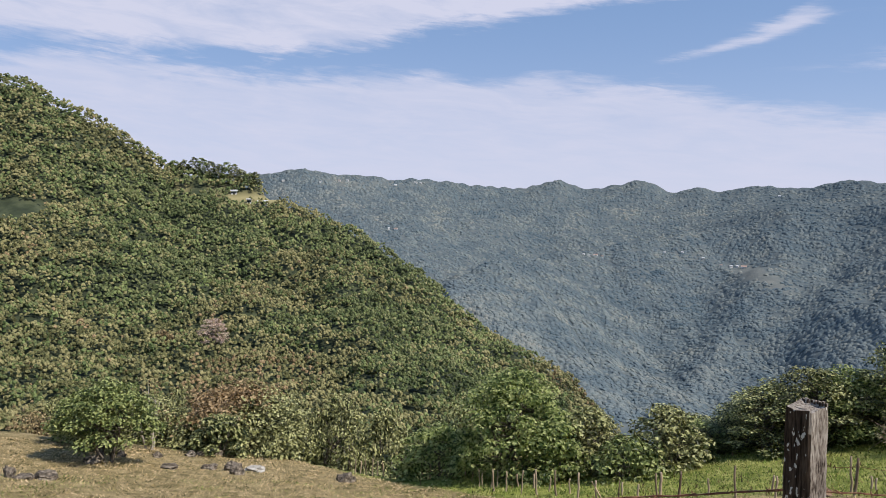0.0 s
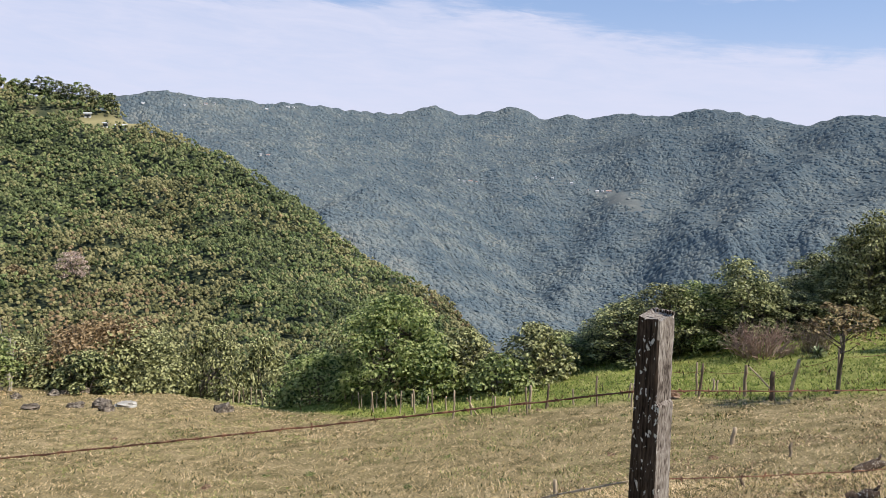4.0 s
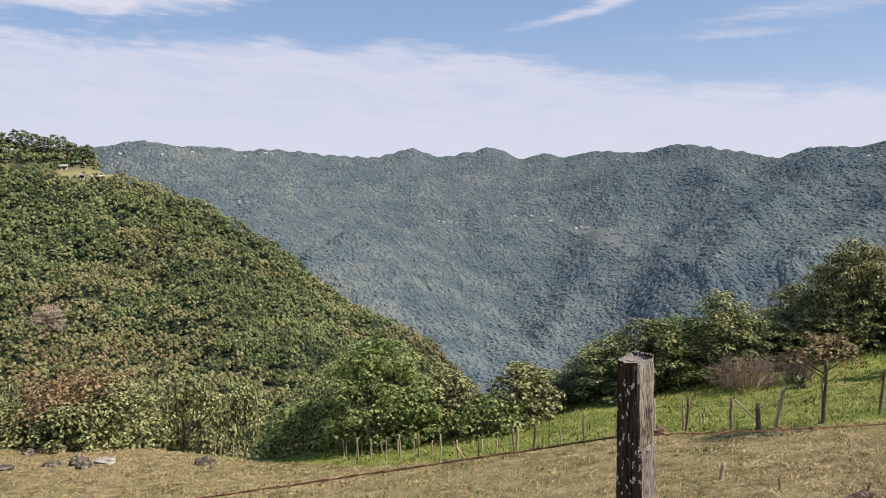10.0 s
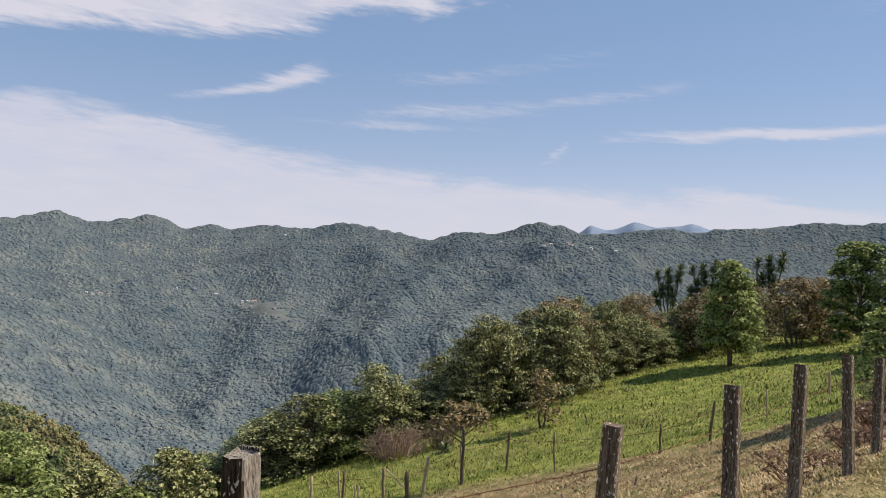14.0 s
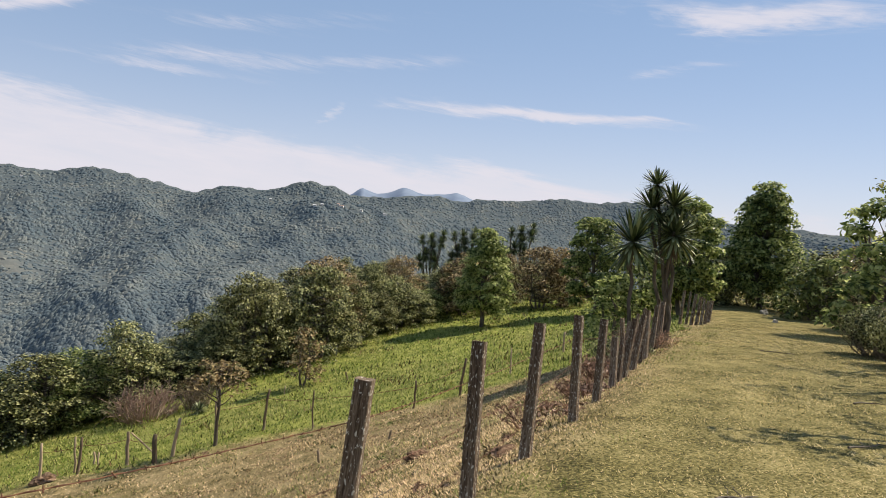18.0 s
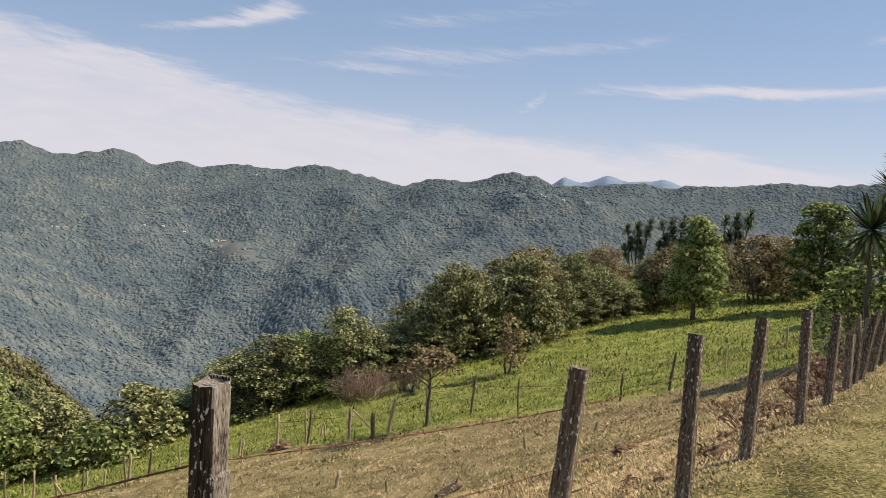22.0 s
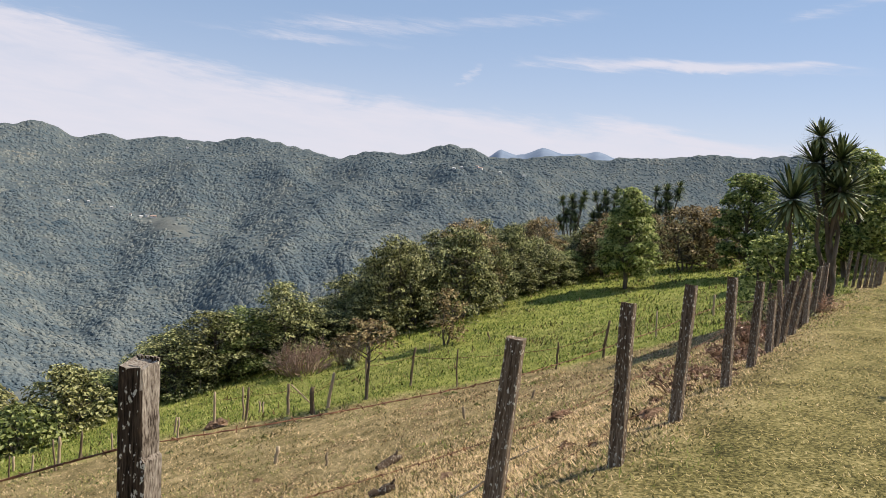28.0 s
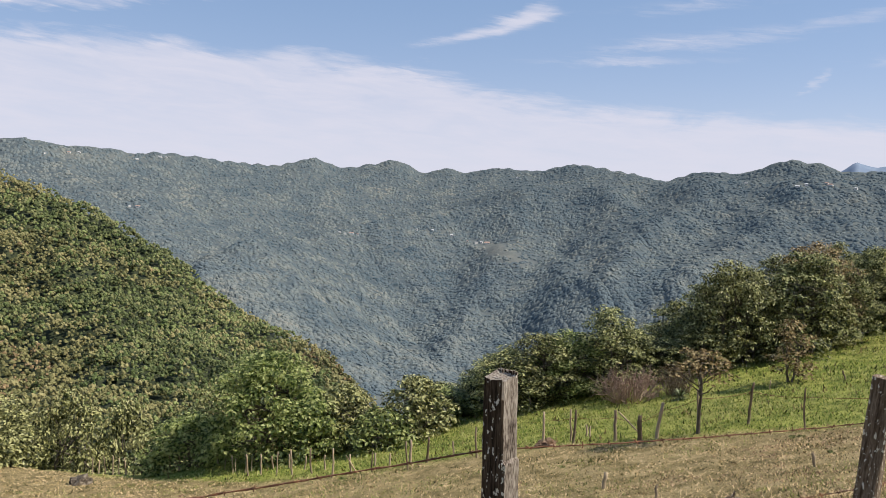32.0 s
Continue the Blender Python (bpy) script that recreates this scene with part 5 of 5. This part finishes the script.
make_yucca(19.7, 13.95, [(19.67, 14.0, -0.06, 1.0)], 1, "tall yucca with a round head of sword leaves")
make_yucca(21.25, 13.6, [(20.84, 14.07, 1.89, 0.55), (20.8, 14.14, 1.1, 0.75), (21.23, 13.48, 0.25, 0.95), (21.17, 13.57, 1.2, 0.75), (21.6, 13.9, 0.5, 0.7)], 2, "many-headed tall yucca growing in the fence line")
for k, (x, y, z) in enumerate([(45.5, 56.0, -1.2), (49.2, 55.5, -0.7), (50.5, 48.7, 0.1)]):
    make_yucca(x, y, [(x, y, z, 0.75), (x + 0.9, y - 0.7, z + 0.45, 0.62), (x - 0.8, y + 0.5, z - 0.1, 0.62), (x + 0.2, y, z - 0.9, 0.85), (x + 0.5, y - 0.9, z - 0.3, 0.7), (x - 0.3, y + 0.4, z - 1.6, 0.9), (x + 0.4, y - 0.2, z - 2.2, 0.95), (x - 0.8, y + 0.7, z - 2.3, 0.9)], 5 + k, "dark yucca clump rising over the woods")


# ---- shrubs of bare twigs, and the brush heap ----
def make_twigs(name, x, y, w, h, seed, mat, label, count=90, leaf=None, thick=5):
    rng = np.random.default_rng(seed)
    pieces = []
    for i in range(count):
        a, tilt = rng.uniform(0, 6.3), 1.4 * rng.random() ** 0.6
        way = np.array([0.5 * w * math.sin(tilt) * math.cos(a), 0.5 * w * math.sin(tilt) * math.sin(a), h * (0.2 + 0.8 * math.cos(tilt))])
        foot = np.array([0.45 * way[0], 0.45 * way[1], -0.1])
        tip = way * rng.uniform(0.8, 1.08) + rng.normal(0, 0.05 * w, 3) * (1, 1, 0.3)
        pieces.append(limb(foot, tip, min(0.02, 0.014 * h + 0.003), 0.006, rng, 4, 3, 0.07))
        for k in range(3):
            m = foot + (tip - foot) * rng.uniform(0.4, 0.9)
            pieces.append(limb(m, m + rng.normal(0, 0.16, 3) * h + (0, 0, 0.12 * h), 0.012, 0.005, rng, 3, 3, 0.05))
    root = new(name)
    v, f = join(pieces)
    mesh_object("brushwood", v, f, mat, root)
    if leaf:
        n = count * thick
        d = rng.normal(0, 1, (n, 3))
        d /= np.linalg.norm(d, axis=1, keepdims=True)
        v, f = leaves(d * (0.5 * w, 0.5 * w, 0.45 * h) * rng.uniform(0.4, 1, (n, 1)) + (0, 0, 0.55 * h), d, 0.085, 0.05, rng)
        mesh_object("leaves", v, f, leaf, root)
    root.matrix_basis = placed(x, y)
    return tagged(root, label, "shrub")


make_twigs("twig_shrub", 10.7, 31.6, 3.4, 1.55, 1, ROSY_TWIG, "rosy leafless shrub of fine twigs on the pasture", 150)
make_twigs("twig_shrub", 12.6, 31.0, 1.9, 1.5, 2, TWIG, "brown leafless shrub of fine twigs on the pasture", 70, LEAF_BROWN)
make_twigs("brush_heap", 24.6, 8.2, 2.6, 1.6, 3, TWIG, "heap of cut brush and dry branches beside the track", 80, LEAF_OLIVE, 150)
make_twigs("brush_heap", 21.9, 6.3, 3.0, 1.5, 4, TWIG, "heap of cut brush and dry branches beside the track", 80, LEAF_OLIVE, 150)
make_twigs("weedy_shrub", 13.2, 9.9, 1.5, 0.5, 6, LEAF_RED, "red-brown dead weeds at the foot of the fence", 70, LEAF_RED, 6)
make_twigs("weedy_shrub", 10.3, 8.0, 1.3, 0.28, 7, LEAF_RED, "red-brown dead weeds at the foot of the fence", 60, LEAF_RED, 5)
make_twigs("weedy_shrub", 16.2, 11.6, 1.8, 0.7, 8, TWIG, "tangled weeds at the foot of the fence", 60, LEAF_DARK, 16)
make_twigs("weedy_shrub", 7.9, 6.9, 1.5, 0.28, 9, LEAF_RED, "red-brown dead weeds at the foot of the fence", 24, LEAF_RED, 5)
make_twigs("weedy_shrub", 18.6, 12.6, 2.2, 0.75, 10, TWIG, "tangled weeds at the foot of the fence", 60, LEAF_RED, 16)
make_yucca(12.2, 29.6, [(12.2, 29.6, on_ground(12.2, 29.6) + 0.15, 0.34)], 30, "low spiky agave on the green pasture")
# out of view, set there to cast the tree shadows on the track
for k, (x, y, h, w) in enumerate([(29.0, 5.2, 5.2, 4.4), (24.0, 1.5, 4.6, 4.2), (17.8, -0.8, 4.4, 3.6), (13.5, -3.6, 4.2, 3.4), (36.5, 8.5, 6.0, 5.0), (42.0, 12.5, 6.5, 5.0)]):
    single("trackside_tree", x, y, h, w, "dome", LEAF_DARK if k % 2 else LEAF_OLIVE, 60 + k, "leafy tree on the bank beside the track", clumps=44, per=26, size=0.26, gaps=0.3)

# added out of view: thin flat crowns shaped to streak the track with shadow
for k, (x, y, h, w) in enumerate([(14.6, 2.2, 7.4, 3.0), (19.2, 4.3, 7.6, 3.2), (23.6, 5.6, 7.8, 3.6), (28.0, 7.6, 7.6, 4.0)]):
    single("slender_tree", x, y, h, w, "parasol", LEAF_OLIVE, 90 + k, "unseen slender tree added to streak the track with shadow", clumps=16, per=22, size=0.2, gaps=0.3)

# ---- far houses and the trees on the hill's shoulder ----
WALL_WHITE = material("limewashed wall", [(0.3, (0.62, 0.6, 0.56)), (0.7, (0.8, 0.79, 0.76))], scale=2, bump=0.2)
ROOF_TIN = material("pale tin roof", [(0.3, (0.45, 0.45, 0.46)), (0.7, (0.7, 0.7, 0.7))], scale=1.5, bump=0, rough=0.5)
ROOF_RED = material("faded red roof", [(0.3, (0.3, 0.2, 0.16)), (0.7, (0.45, 0.33, 0.27))], scale=1.5, bump=0)
PANE = material("dark window", [(0.3, (0.03, 0.035, 0.04)), (0.7, (0.06, 0.06, 0.06))], scale=2, bump=0, rough=0.2)


def box_mesh(x0, x1, y0, y1, z0, z1):
    bm = bmesh.new()
    bmesh.ops.create_cube(bm, size=1.0, matrix=Matrix.Translation(((x0 + x1) / 2, (y0 + y1) / 2, (z0 + z1) / 2)) @ Matrix.Diagonal((x1 - x0, y1 - y0, z1 - z0, 1)))
    return bm


def make_house(az, el, length, seed, near=900, far=3600, roof=None, label="small white house with a tin roof on the far slope"):
    rng = random.Random(seed)
    x, y, z = land_at(az, el, near, far)
    L, W, H = length * (0.62 if near > 800 else 1.0), length * 0.4, 2.8
    root = new("house")
    part("wall", box_mesh(-L / 2, L / 2, -W / 2, W / 2, -2.5, H), WALL_WHITE, root)
    bm = bmesh.new()
    e, t = 0.6, H + W * 0.28
    ring = [[bm.verts.new((sx * (L / 2 + e), yy, zz)) for yy, zz in ((-W / 2 - e, H - 0.15), (0, t), (W / 2 + e, H - 0.15), (W / 2 + e, H + 0.1), (0, t + 0.25), (-W / 2 - e, H + 0.1))] for sx in (-1, 1)]
    for k in range(6):
        bm.faces.new((ring[0][k], ring[0][(k + 1) % 6], ring[1][(k + 1) % 6], ring[1][k]))
    bm.faces.new(ring[0][::-1]), bm.faces.new(ring[1])
    part("roof", bm, roof or rng.choice((ROOF_TIN, ROOF_TIN, ROOF_RED)), root)
    part("door", box_mesh(-0.6, 0.6, -W / 2 - 0.08, -W / 2 + 0.02, 0, 2.1), PANE, root)
    for s in (-1, 1):
        part("window", box_mesh(s * L * 0.3 - 0.7, s * L * 0.3 + 0.7, -W / 2 - 0.06, -W / 2 + 0.02, 1.0, 2.1), PANE, root)
    root.matrix_basis = Matrix.Translation((x, y, z + (2.5 if near > 800 else -0.3))) @ Matrix.Rotation(radians(-az + rng.uniform(-25, 25)), 4, "Z")
    return tagged(root, label, "house", group="far houses")


for k, (az, el, length) in enumerate([(-3.21, -3.06, 20), (-3.7, -3.12, 12), (-2.7, -3.16, 12), (-4.1, -3.0, 9), (3.17, -2.75, 12), (4.65, -3.13, 14), (6.58, -3.69, 14), (7.45, -3.71, 26), (7.0, -3.66, 12), (1.9, -2.72, 10),
                                     (5.9, -3.6, 9), (29.78, 0.97, 16), (31.84, 1.07, 22), (31.6, 1.2, 14), (30.34, 1.1, 14), (26.42, 1.2, 12), (35.23, 0.66, 16), (33.4, 0.85, 12)]):
    make_house(az, el, length, 300 + k)
for k, (az, el, length) in enumerate([(-27.41, 2.55, 16), (-23.13, 2.6, 18), (-22.5, 2.62, 14), (-18.76, 2.29, 16), (-17.21, 2.5, 22), (-16.8, 2.45, 14), (-18.75, -1.15, 20), (-19.3, -1.1, 12), (-21.39, -1.24, 12), (9.69, 1.46, 16), (-24.6, 2.5, 12)]):
    make_house(az, el, length, 340 + k)
make_house(-28.95, 0.7, 6.0, 370, 150, 700, ROOF_TIN, "long white house with a bright tin roof on the wooded hill")
make_house(-29.95, 0.85, 2.4, 372, 150, 700, ROOF_TIN, "small white shed beside the house on the wooded hill")
make_house(-31.05, 1.45, 3.6, 371, 150, 700, ROOF_TIN, "small white house on the clearing of the wooded hill")


def hill_tree(az, el, h, w, form, leaf, seed, label, size=0.9):
    x, y, z = land_at(az, el, 130, 700)
    return stand(make_tree("hill_tree", h, w, form, leaf, seed, 60, 50, size, label=label), x, y)


hill_tree(-32.7, -9.7, 9.5, 11.0, "dome", LEAF_PINK, 400, "rosy nearly leafless tree on the wooded hill", 0.5)
hill_tree(-36.3, -9.5, 5.0, 8.0, "dome", LEAF_BROWN, 401, "pale brown tree on the wooded hill", 0.6)
for k, (az, h) in enumerate([(-35.3, 8.5), (-34.6, 10), (-33.9, 13), (-33.3, 14), (-32.7, 12), (-32.1, 11), (-31.6, 13), (-31.0, 13), (-30.5, 10), (-29.9, 9), (-29.5, 11)]):
    rad = float(hill_top(az)) - 4
    x, y = rad * math.sin(radians(az)), rad * math.cos(radians(az))
    stand(make_tree("hill_tree", h, 8.0, "dome", LEAF_DARK if k % 3 else LEAF_BRIGHT, 420 + k, 40, 30, 1.0, label="tall tree on the shoulder of the wooded hill"), x, y)

for k, (x, y, h, w, leaf) in enumerate([(43.6, 26.8, 3.4, 3.6, LEAF_FRESH), (47.0, 27.0, 3.8, 3.8, LEAF_OLIVE), (50.5, 25.5, 4.2, 4.0, LEAF_FRESH), (41.0, 28.5, 4.0, 3.6, LEAF_BRIGHT), (45.0, 16.2, 4.4, 4.0, LEAF_BROWN), (43.0, 18.0, 3.6, 3.4, LEAF_FRESH),
                                       (39.5, 13.2, 4.2, 3.8, LEAF_OLIVE)]):
    single("bush", x, y, h, w, "bush", leaf, 500 + k, "dense leafy bush at the end of the track", clumps=56, per=44, size=0.28, category="bush")

# pale utility pole at the end of the track
v, f = tube([(0, 0, -0.4), (0, 0, 1.5), (0.02, 0, 3.2)], [0.11, 0.1, 0.085], 9)
ob = mesh_object("utility_pole", v, f, STICK, smooth=True)
ob.matrix_basis = placed(45.03, 26.31)
tagged(ob, "grey wooden utility pole at the end of the track", "pole")

# the most distant peaks, with aerial haze put into their pale blue colour
PEAK_MAT = material("distant forest with haze in its colour", [(0.3, (0.15, 0.2, 0.28)), (0.7, (0.2, 0.25, 0.33))], scale=0.01, bump=0, rough=1.0, spec=0.0)
paz = np.arange(28, 46, 0.15)
top = bend(paz, [28, 32.3, 33.4, 34.6, 35.2, 36.6, 38.2, 39.8, 40.8, 42.5, 46], [1.2, 2.1, 2.75, 2.3, 2.45, 2.95, 2.5, 2.7, 2.9, 2.3, 1.5]) + 0.22 * (fbm(paz * 1.1, paz * 0, 4, 88) - 0.5)
rows_p = []
for rr, k in ((4150, -2.2), (4350, -1.0), (4550, -0.35), (4700, 0.0), (4860, -1.2)):
    e = np.radians(top + k)
    rows_p.append(np.stack([rr * np.sin(np.radians(paz)), rr * np.cos(np.radians(paz)), rr * np.tan(e)], -1))
n = len(paz)
i, j = np.meshgrid(np.arange(4), np.arange(n - 1), indexing="ij")
q = np.stack([i * n + j, i * n + j + 1, (i + 1) * n + j + 1, (i + 1) * n + j], -1).reshape(-1, 4)
tagged(mesh_object("distant_peaks", np.concatenate(rows_p), q[:, ::-1], PEAK_MAT, smooth=True), "mountain peaks coloured pale blue with haze, far behind the range", "mountains", kind="structure")


# ---- grass ----
def blade_material(name, cols):
    return material(name, cols, scale=1.2, detail=5, coarse=0.3, coarse_amount=0.3, island=1.05, bump=0, rough=0.75, spec=0.2, translucent=0.25)


DRY_BLADES = blade_material("dry grass blades", [(0.14, (0.062, 0.054, 0.019)), (0.34, (0.192, 0.157, 0.057)), (0.5, (0.372, 0.278, 0.123)), (0.68, (0.565, 0.420, 0.217)), (0.92, (0.791, 0.609, 0.376))])
GREEN_BLADES = blade_material("green grass blades", [(0.15, (0.08, 0.115, 0.02)), (0.45, (0.17, 0.23, 0.04)), (0.7, (0.28, 0.32, 0.075)), (0.9, (0.4, 0.39, 0.15))])
TRACK_BLADES = blade_material("short track grass", [(0.12, (0.053, 0.058, 0.015)), (0.35, (0.170, 0.159, 0.046)), (0.55, (0.329, 0.278, 0.093)), (0.72, (0.488, 0.398, 0.159)), (0.9, (0.678, 0.541, 0.276))])
WEED_BLADES = blade_material("dark weeds", [(0.2, (0.04, 0.05, 0.015)), (0.5, (0.09, 0.08, 0.03)), (0.8, (0.17, 0.12, 0.05))])


def grow(name, n, az0, az1, r0, r1, length, width, keep, mat, seed, label, power=1.0, flat=0.9, low=0.62):
    """Single blades over a stretch of the land, where keep(x, y, u, v) says so."""
    rng = np.random.default_rng(seed)
    az = np.radians(rng.uniform(az0, az1, n))
    r = r0 + (r1 - r0) * rng.random(n) ** power
    x, y = r * np.sin(az), r * np.cos(az)
    ok = keep(x, y, x * UX + y * UY, -x * UY + y * UX, rng.random(n))
    x, y, r = x[ok], y[ok], r[ok]
    n = len(x)
    z = height(x, y)
    k = (0.7 + 0.6 * fbm(x * 0.8, y * 0.8, 2, 77))[:, None] * rng.uniform(0.5, 1.3, (n, 1)) * (1 + 0.015 * r[:, None])
    a = rng.uniform(0, 2 * math.pi, n)
    lean = rng.uniform(low, 1.0, (n, 1)) * flat
    d = np.stack([np.cos(a), np.sin(a), 0 * a], -1)
    side = np.stack([-np.sin(a), np.cos(a), 0 * a], -1)
    c = np.stack([x, y, z - 0.005], -1)
    tip = c + (d * lean + np.array([0, 0, 1]) * np.sqrt(1.05 - lean**2)) * length * k
    w = side * width * k * (1 + 0.03 * r[:, None])
    v = np.stack([c - w, c + w, tip], 1).reshape(-1, 3)
    return tagged(mesh_object(name, v, np.arange(3 * n).reshape(n, 3), mat), label, "grass", kind="stuff")


def is_lush(x, y, u, v):
    return v > lush_line(u) + 1.2 * (fbm(x * 0.4, y * 0.4, 3, 12) - 0.5) * 2


grow("dry_grass", 350000, -58, 62, 2.4, 14, 0.052, 0.0058, lambda x, y, u, v, q: (v > 1.4 + q) & ~is_lush(x, y, u, v), DRY_BLADES, 1, "dry straw-coloured cropped grass of the pasture", 0.8, 1.0, 0.84)
grow("dry_grass", 220000, -56, 60, 13, 46, 0.055, 0.0075, lambda x, y, u, v, q: (v > 1.4 + q) & (v < 44) & ~is_lush(x, y, u, v), DRY_BLADES, 2, "dry straw-coloured cropped grass of the pasture", 1.1, 0.99, 0.8)
grow("green_grass", 200000, -24, 60, 18, 75, 0.085, 0.009, lambda x, y, u, v, q: is_lush(x, y, u, v) & (v < 34), GREEN_BLADES, 3, "lush green grass of the lower pasture", 1.0)
grow("green_grass", 115000, -58, 62, 2.4, 34, 0.055, 0.005, lambda x, y, u, v, q: (v > 1.0) & (fbm(x * 0.7, y * 0.7, 3, 55) + 0.16 * (q - 0.5) > 0.52), GREEN_BLADES, 4, "green tufts among the dry grass", 0.8, 0.97)
grow("track_grass", 260000, 30, 78, 2.6, 40, 0.034, 0.0062, lambda x, y, u, v, q: v < 1.9 + 0.5 * q, TRACK_BLADES, 5, "short trodden grass of the track", 0.75, 0.995, 0.85)
grow("weeds", 60000, -48, 60, 3, 34, 0.06, 0.007, lambda x, y, u, v, q: (v > 2.0) & (fbm(x * 1.3, y * 1.3, 3, 91) + 0.25 * (q - 0.5) > 0.6), WEED_BLADES, 6, "dark dead weeds scattered in the pasture", 0.8)


grow("weeds", 26000, -24, 58, 20, 70, 0.15, 0.012, lambda x, y, u, v, q: is_lush(x, y, u, v) & (v < 34) & (fbm(x * 0.8, y * 0.8, 3, 93) + 0.3 * (q - 0.5) > 0.6), WEED_BLADES, 8, "dark weeds in the lush lower pasture", 0.9, 0.8)
LITTER = blade_material("dead leaf litter", [(0.15, (0.076, 0.044, 0.025)), (0.4, (0.187, 0.110, 0.063)), (0.6, (0.297, 0.185, 0.113)), (0.88, (0.468, 0.334, 0.225))])
grow("leaf_litter", 150000, 0, 62, 3, 26, 0.042, 0.0075, lambda x, y, u, v, q: (v > 1.9) & (v < 13) & ~is_lush(x, y, u, v) & (fbm(x * 0.9, y * 0.9, 3, 33) + 0.5 * (q - 0.5) - 0.02 * np.clip(v - 5, 0, 10) > 0.5), LITTER, 7,
     "red-brown dead leaves strewn under the fence", 0.9, 1.0)

# ---- twigs, dung-dark tufts and dead leaves lying about ----
def make_branch(x, y, length, turn, seed, label):
    rng = np.random.default_rng(seed)
    g = on_ground(x, y)
    d = np.array([math.sin(radians(turn)), math.cos(radians(turn)), 0])
    side = np.array([d[1], -d[0], 0])
    pts = [np.array([x, y, 0]) + d * length * s + side * rng.normal(0, 0.05) for s in np.linspace(0, 1, 6)]
    pts = [np.array([p[0], p[1], on_ground(p[0], p[1]) + 0.02 + 0.02 * rng.random()]) for p in pts]
    pieces = [tube(pts, list(np.linspace(0.015, 0.005, 6)), 6)]
    for k in range(4):
        p = pts[1 + k]
        q = p + d * rng.uniform(0.1, 0.3) * length * 0.6 + side * rng.choice((-1, 1)) * rng.uniform(0.08, 0.2) + (0, 0, rng.uniform(0.0, 0.04))
        pieces.append(limb(p, q, 0.006, 0.0025, rng, 4, 4, 0.06))
    v, f = join(pieces)
    return tagged(mesh_object("fallen_branch", v, f, BARK, smooth=True), label, "branch", group="fallen branches")


for k, (x, y, length, turn) in enumerate([(9.05, 3.3, 0.7, 100), (12.9, 4.7, 0.8, 120), (8.0, 1.9, 0.5, 80), (5.6, 3.0, 0.45, 110), (20.3, 9.9, 0.9, 150), (3.7, 6.1, 0.8, 60), (2.6, 5.4, 0.6, 20), (5.2, 7.4, 0.7, 75), (-3.2, 6.2, 0.5, 95), (-1.0, 8.2, 0.5, 60), (6.9, 8.4, 0.8, 40)]):
    make_branch(x, y, length, turn, 700 + k, "dry fallen branch lying in the short grass")


def make_dead_tuft(x, y, w, seed, mat, label):
    """A low tuft of dead stalks and curled leaves."""
    rng = np.random.default_rng(seed)
    n = 70
    a, s = rng.uniform(0, 6.3, n), rng.random(n) ** 0.5
    c = np.stack([0.4 * w * s * np.cos(a), 0.4 * w * s * np.sin(a), rng.uniform(0.0, 0.25 * w, n)], -1)
    v, f = leaves(c, np.stack([np.cos(a), np.sin(a), 0.6 + 0 * a], -1), 0.3 * w, 0.07 * w, rng, droop=-0.6, spread=0.8)
    ob = mesh_object("dead_tuft", v, f, mat)
    ob.matrix_basis = placed(x, y)
    return tagged(ob, label, "weed", group="dead tufts in the pasture")


tuft_rng = random.Random(77)
for k in range(170):
    a, r = radians(tuft_rng.uniform(-44, 56)), 4 + 26 * tuft_rng.random() ** 1.2
    x, y = r * math.sin(a), r * math.cos(a)
    u, v = x * UX + y * UY, -x * UY + y * UX
    if v > 2.4 and v < float(lush_line(u)):
        pick = tuft_rng.choice((LEAF_RED, LEAF_BROWN, LEAF_DARK, LEAF_FRESH, LEAF_FRESH))
        make_dead_tuft(x, y, tuft_rng.uniform(0.12, 0.34), 800 + k, pick, "green weed tuft in the dry pasture" if pick is LEAF_FRESH else "dark weed tuft in the dry pasture" if pick is LEAF_DARK else "brown dead weed tuft in the dry pasture")
for k in range(26):
    s = tuft_rng.uniform(0.12, 0.95)
    x, y = 2.4 + (17 - 2.4) * s + tuft_rng.uniform(-0.4, 0.4), 3.5 + (11.3 - 3.5) * s + tuft_rng.uniform(0.0, 1.4)
    make_dead_tuft(x, y, tuft_rng.uniform(0.2, 0.5), 900 + k, tuft_rng.choice((LEAF_RED, LEAF_RED, LEAF_BROWN)), "red-brown dead weeds under the fence wires")
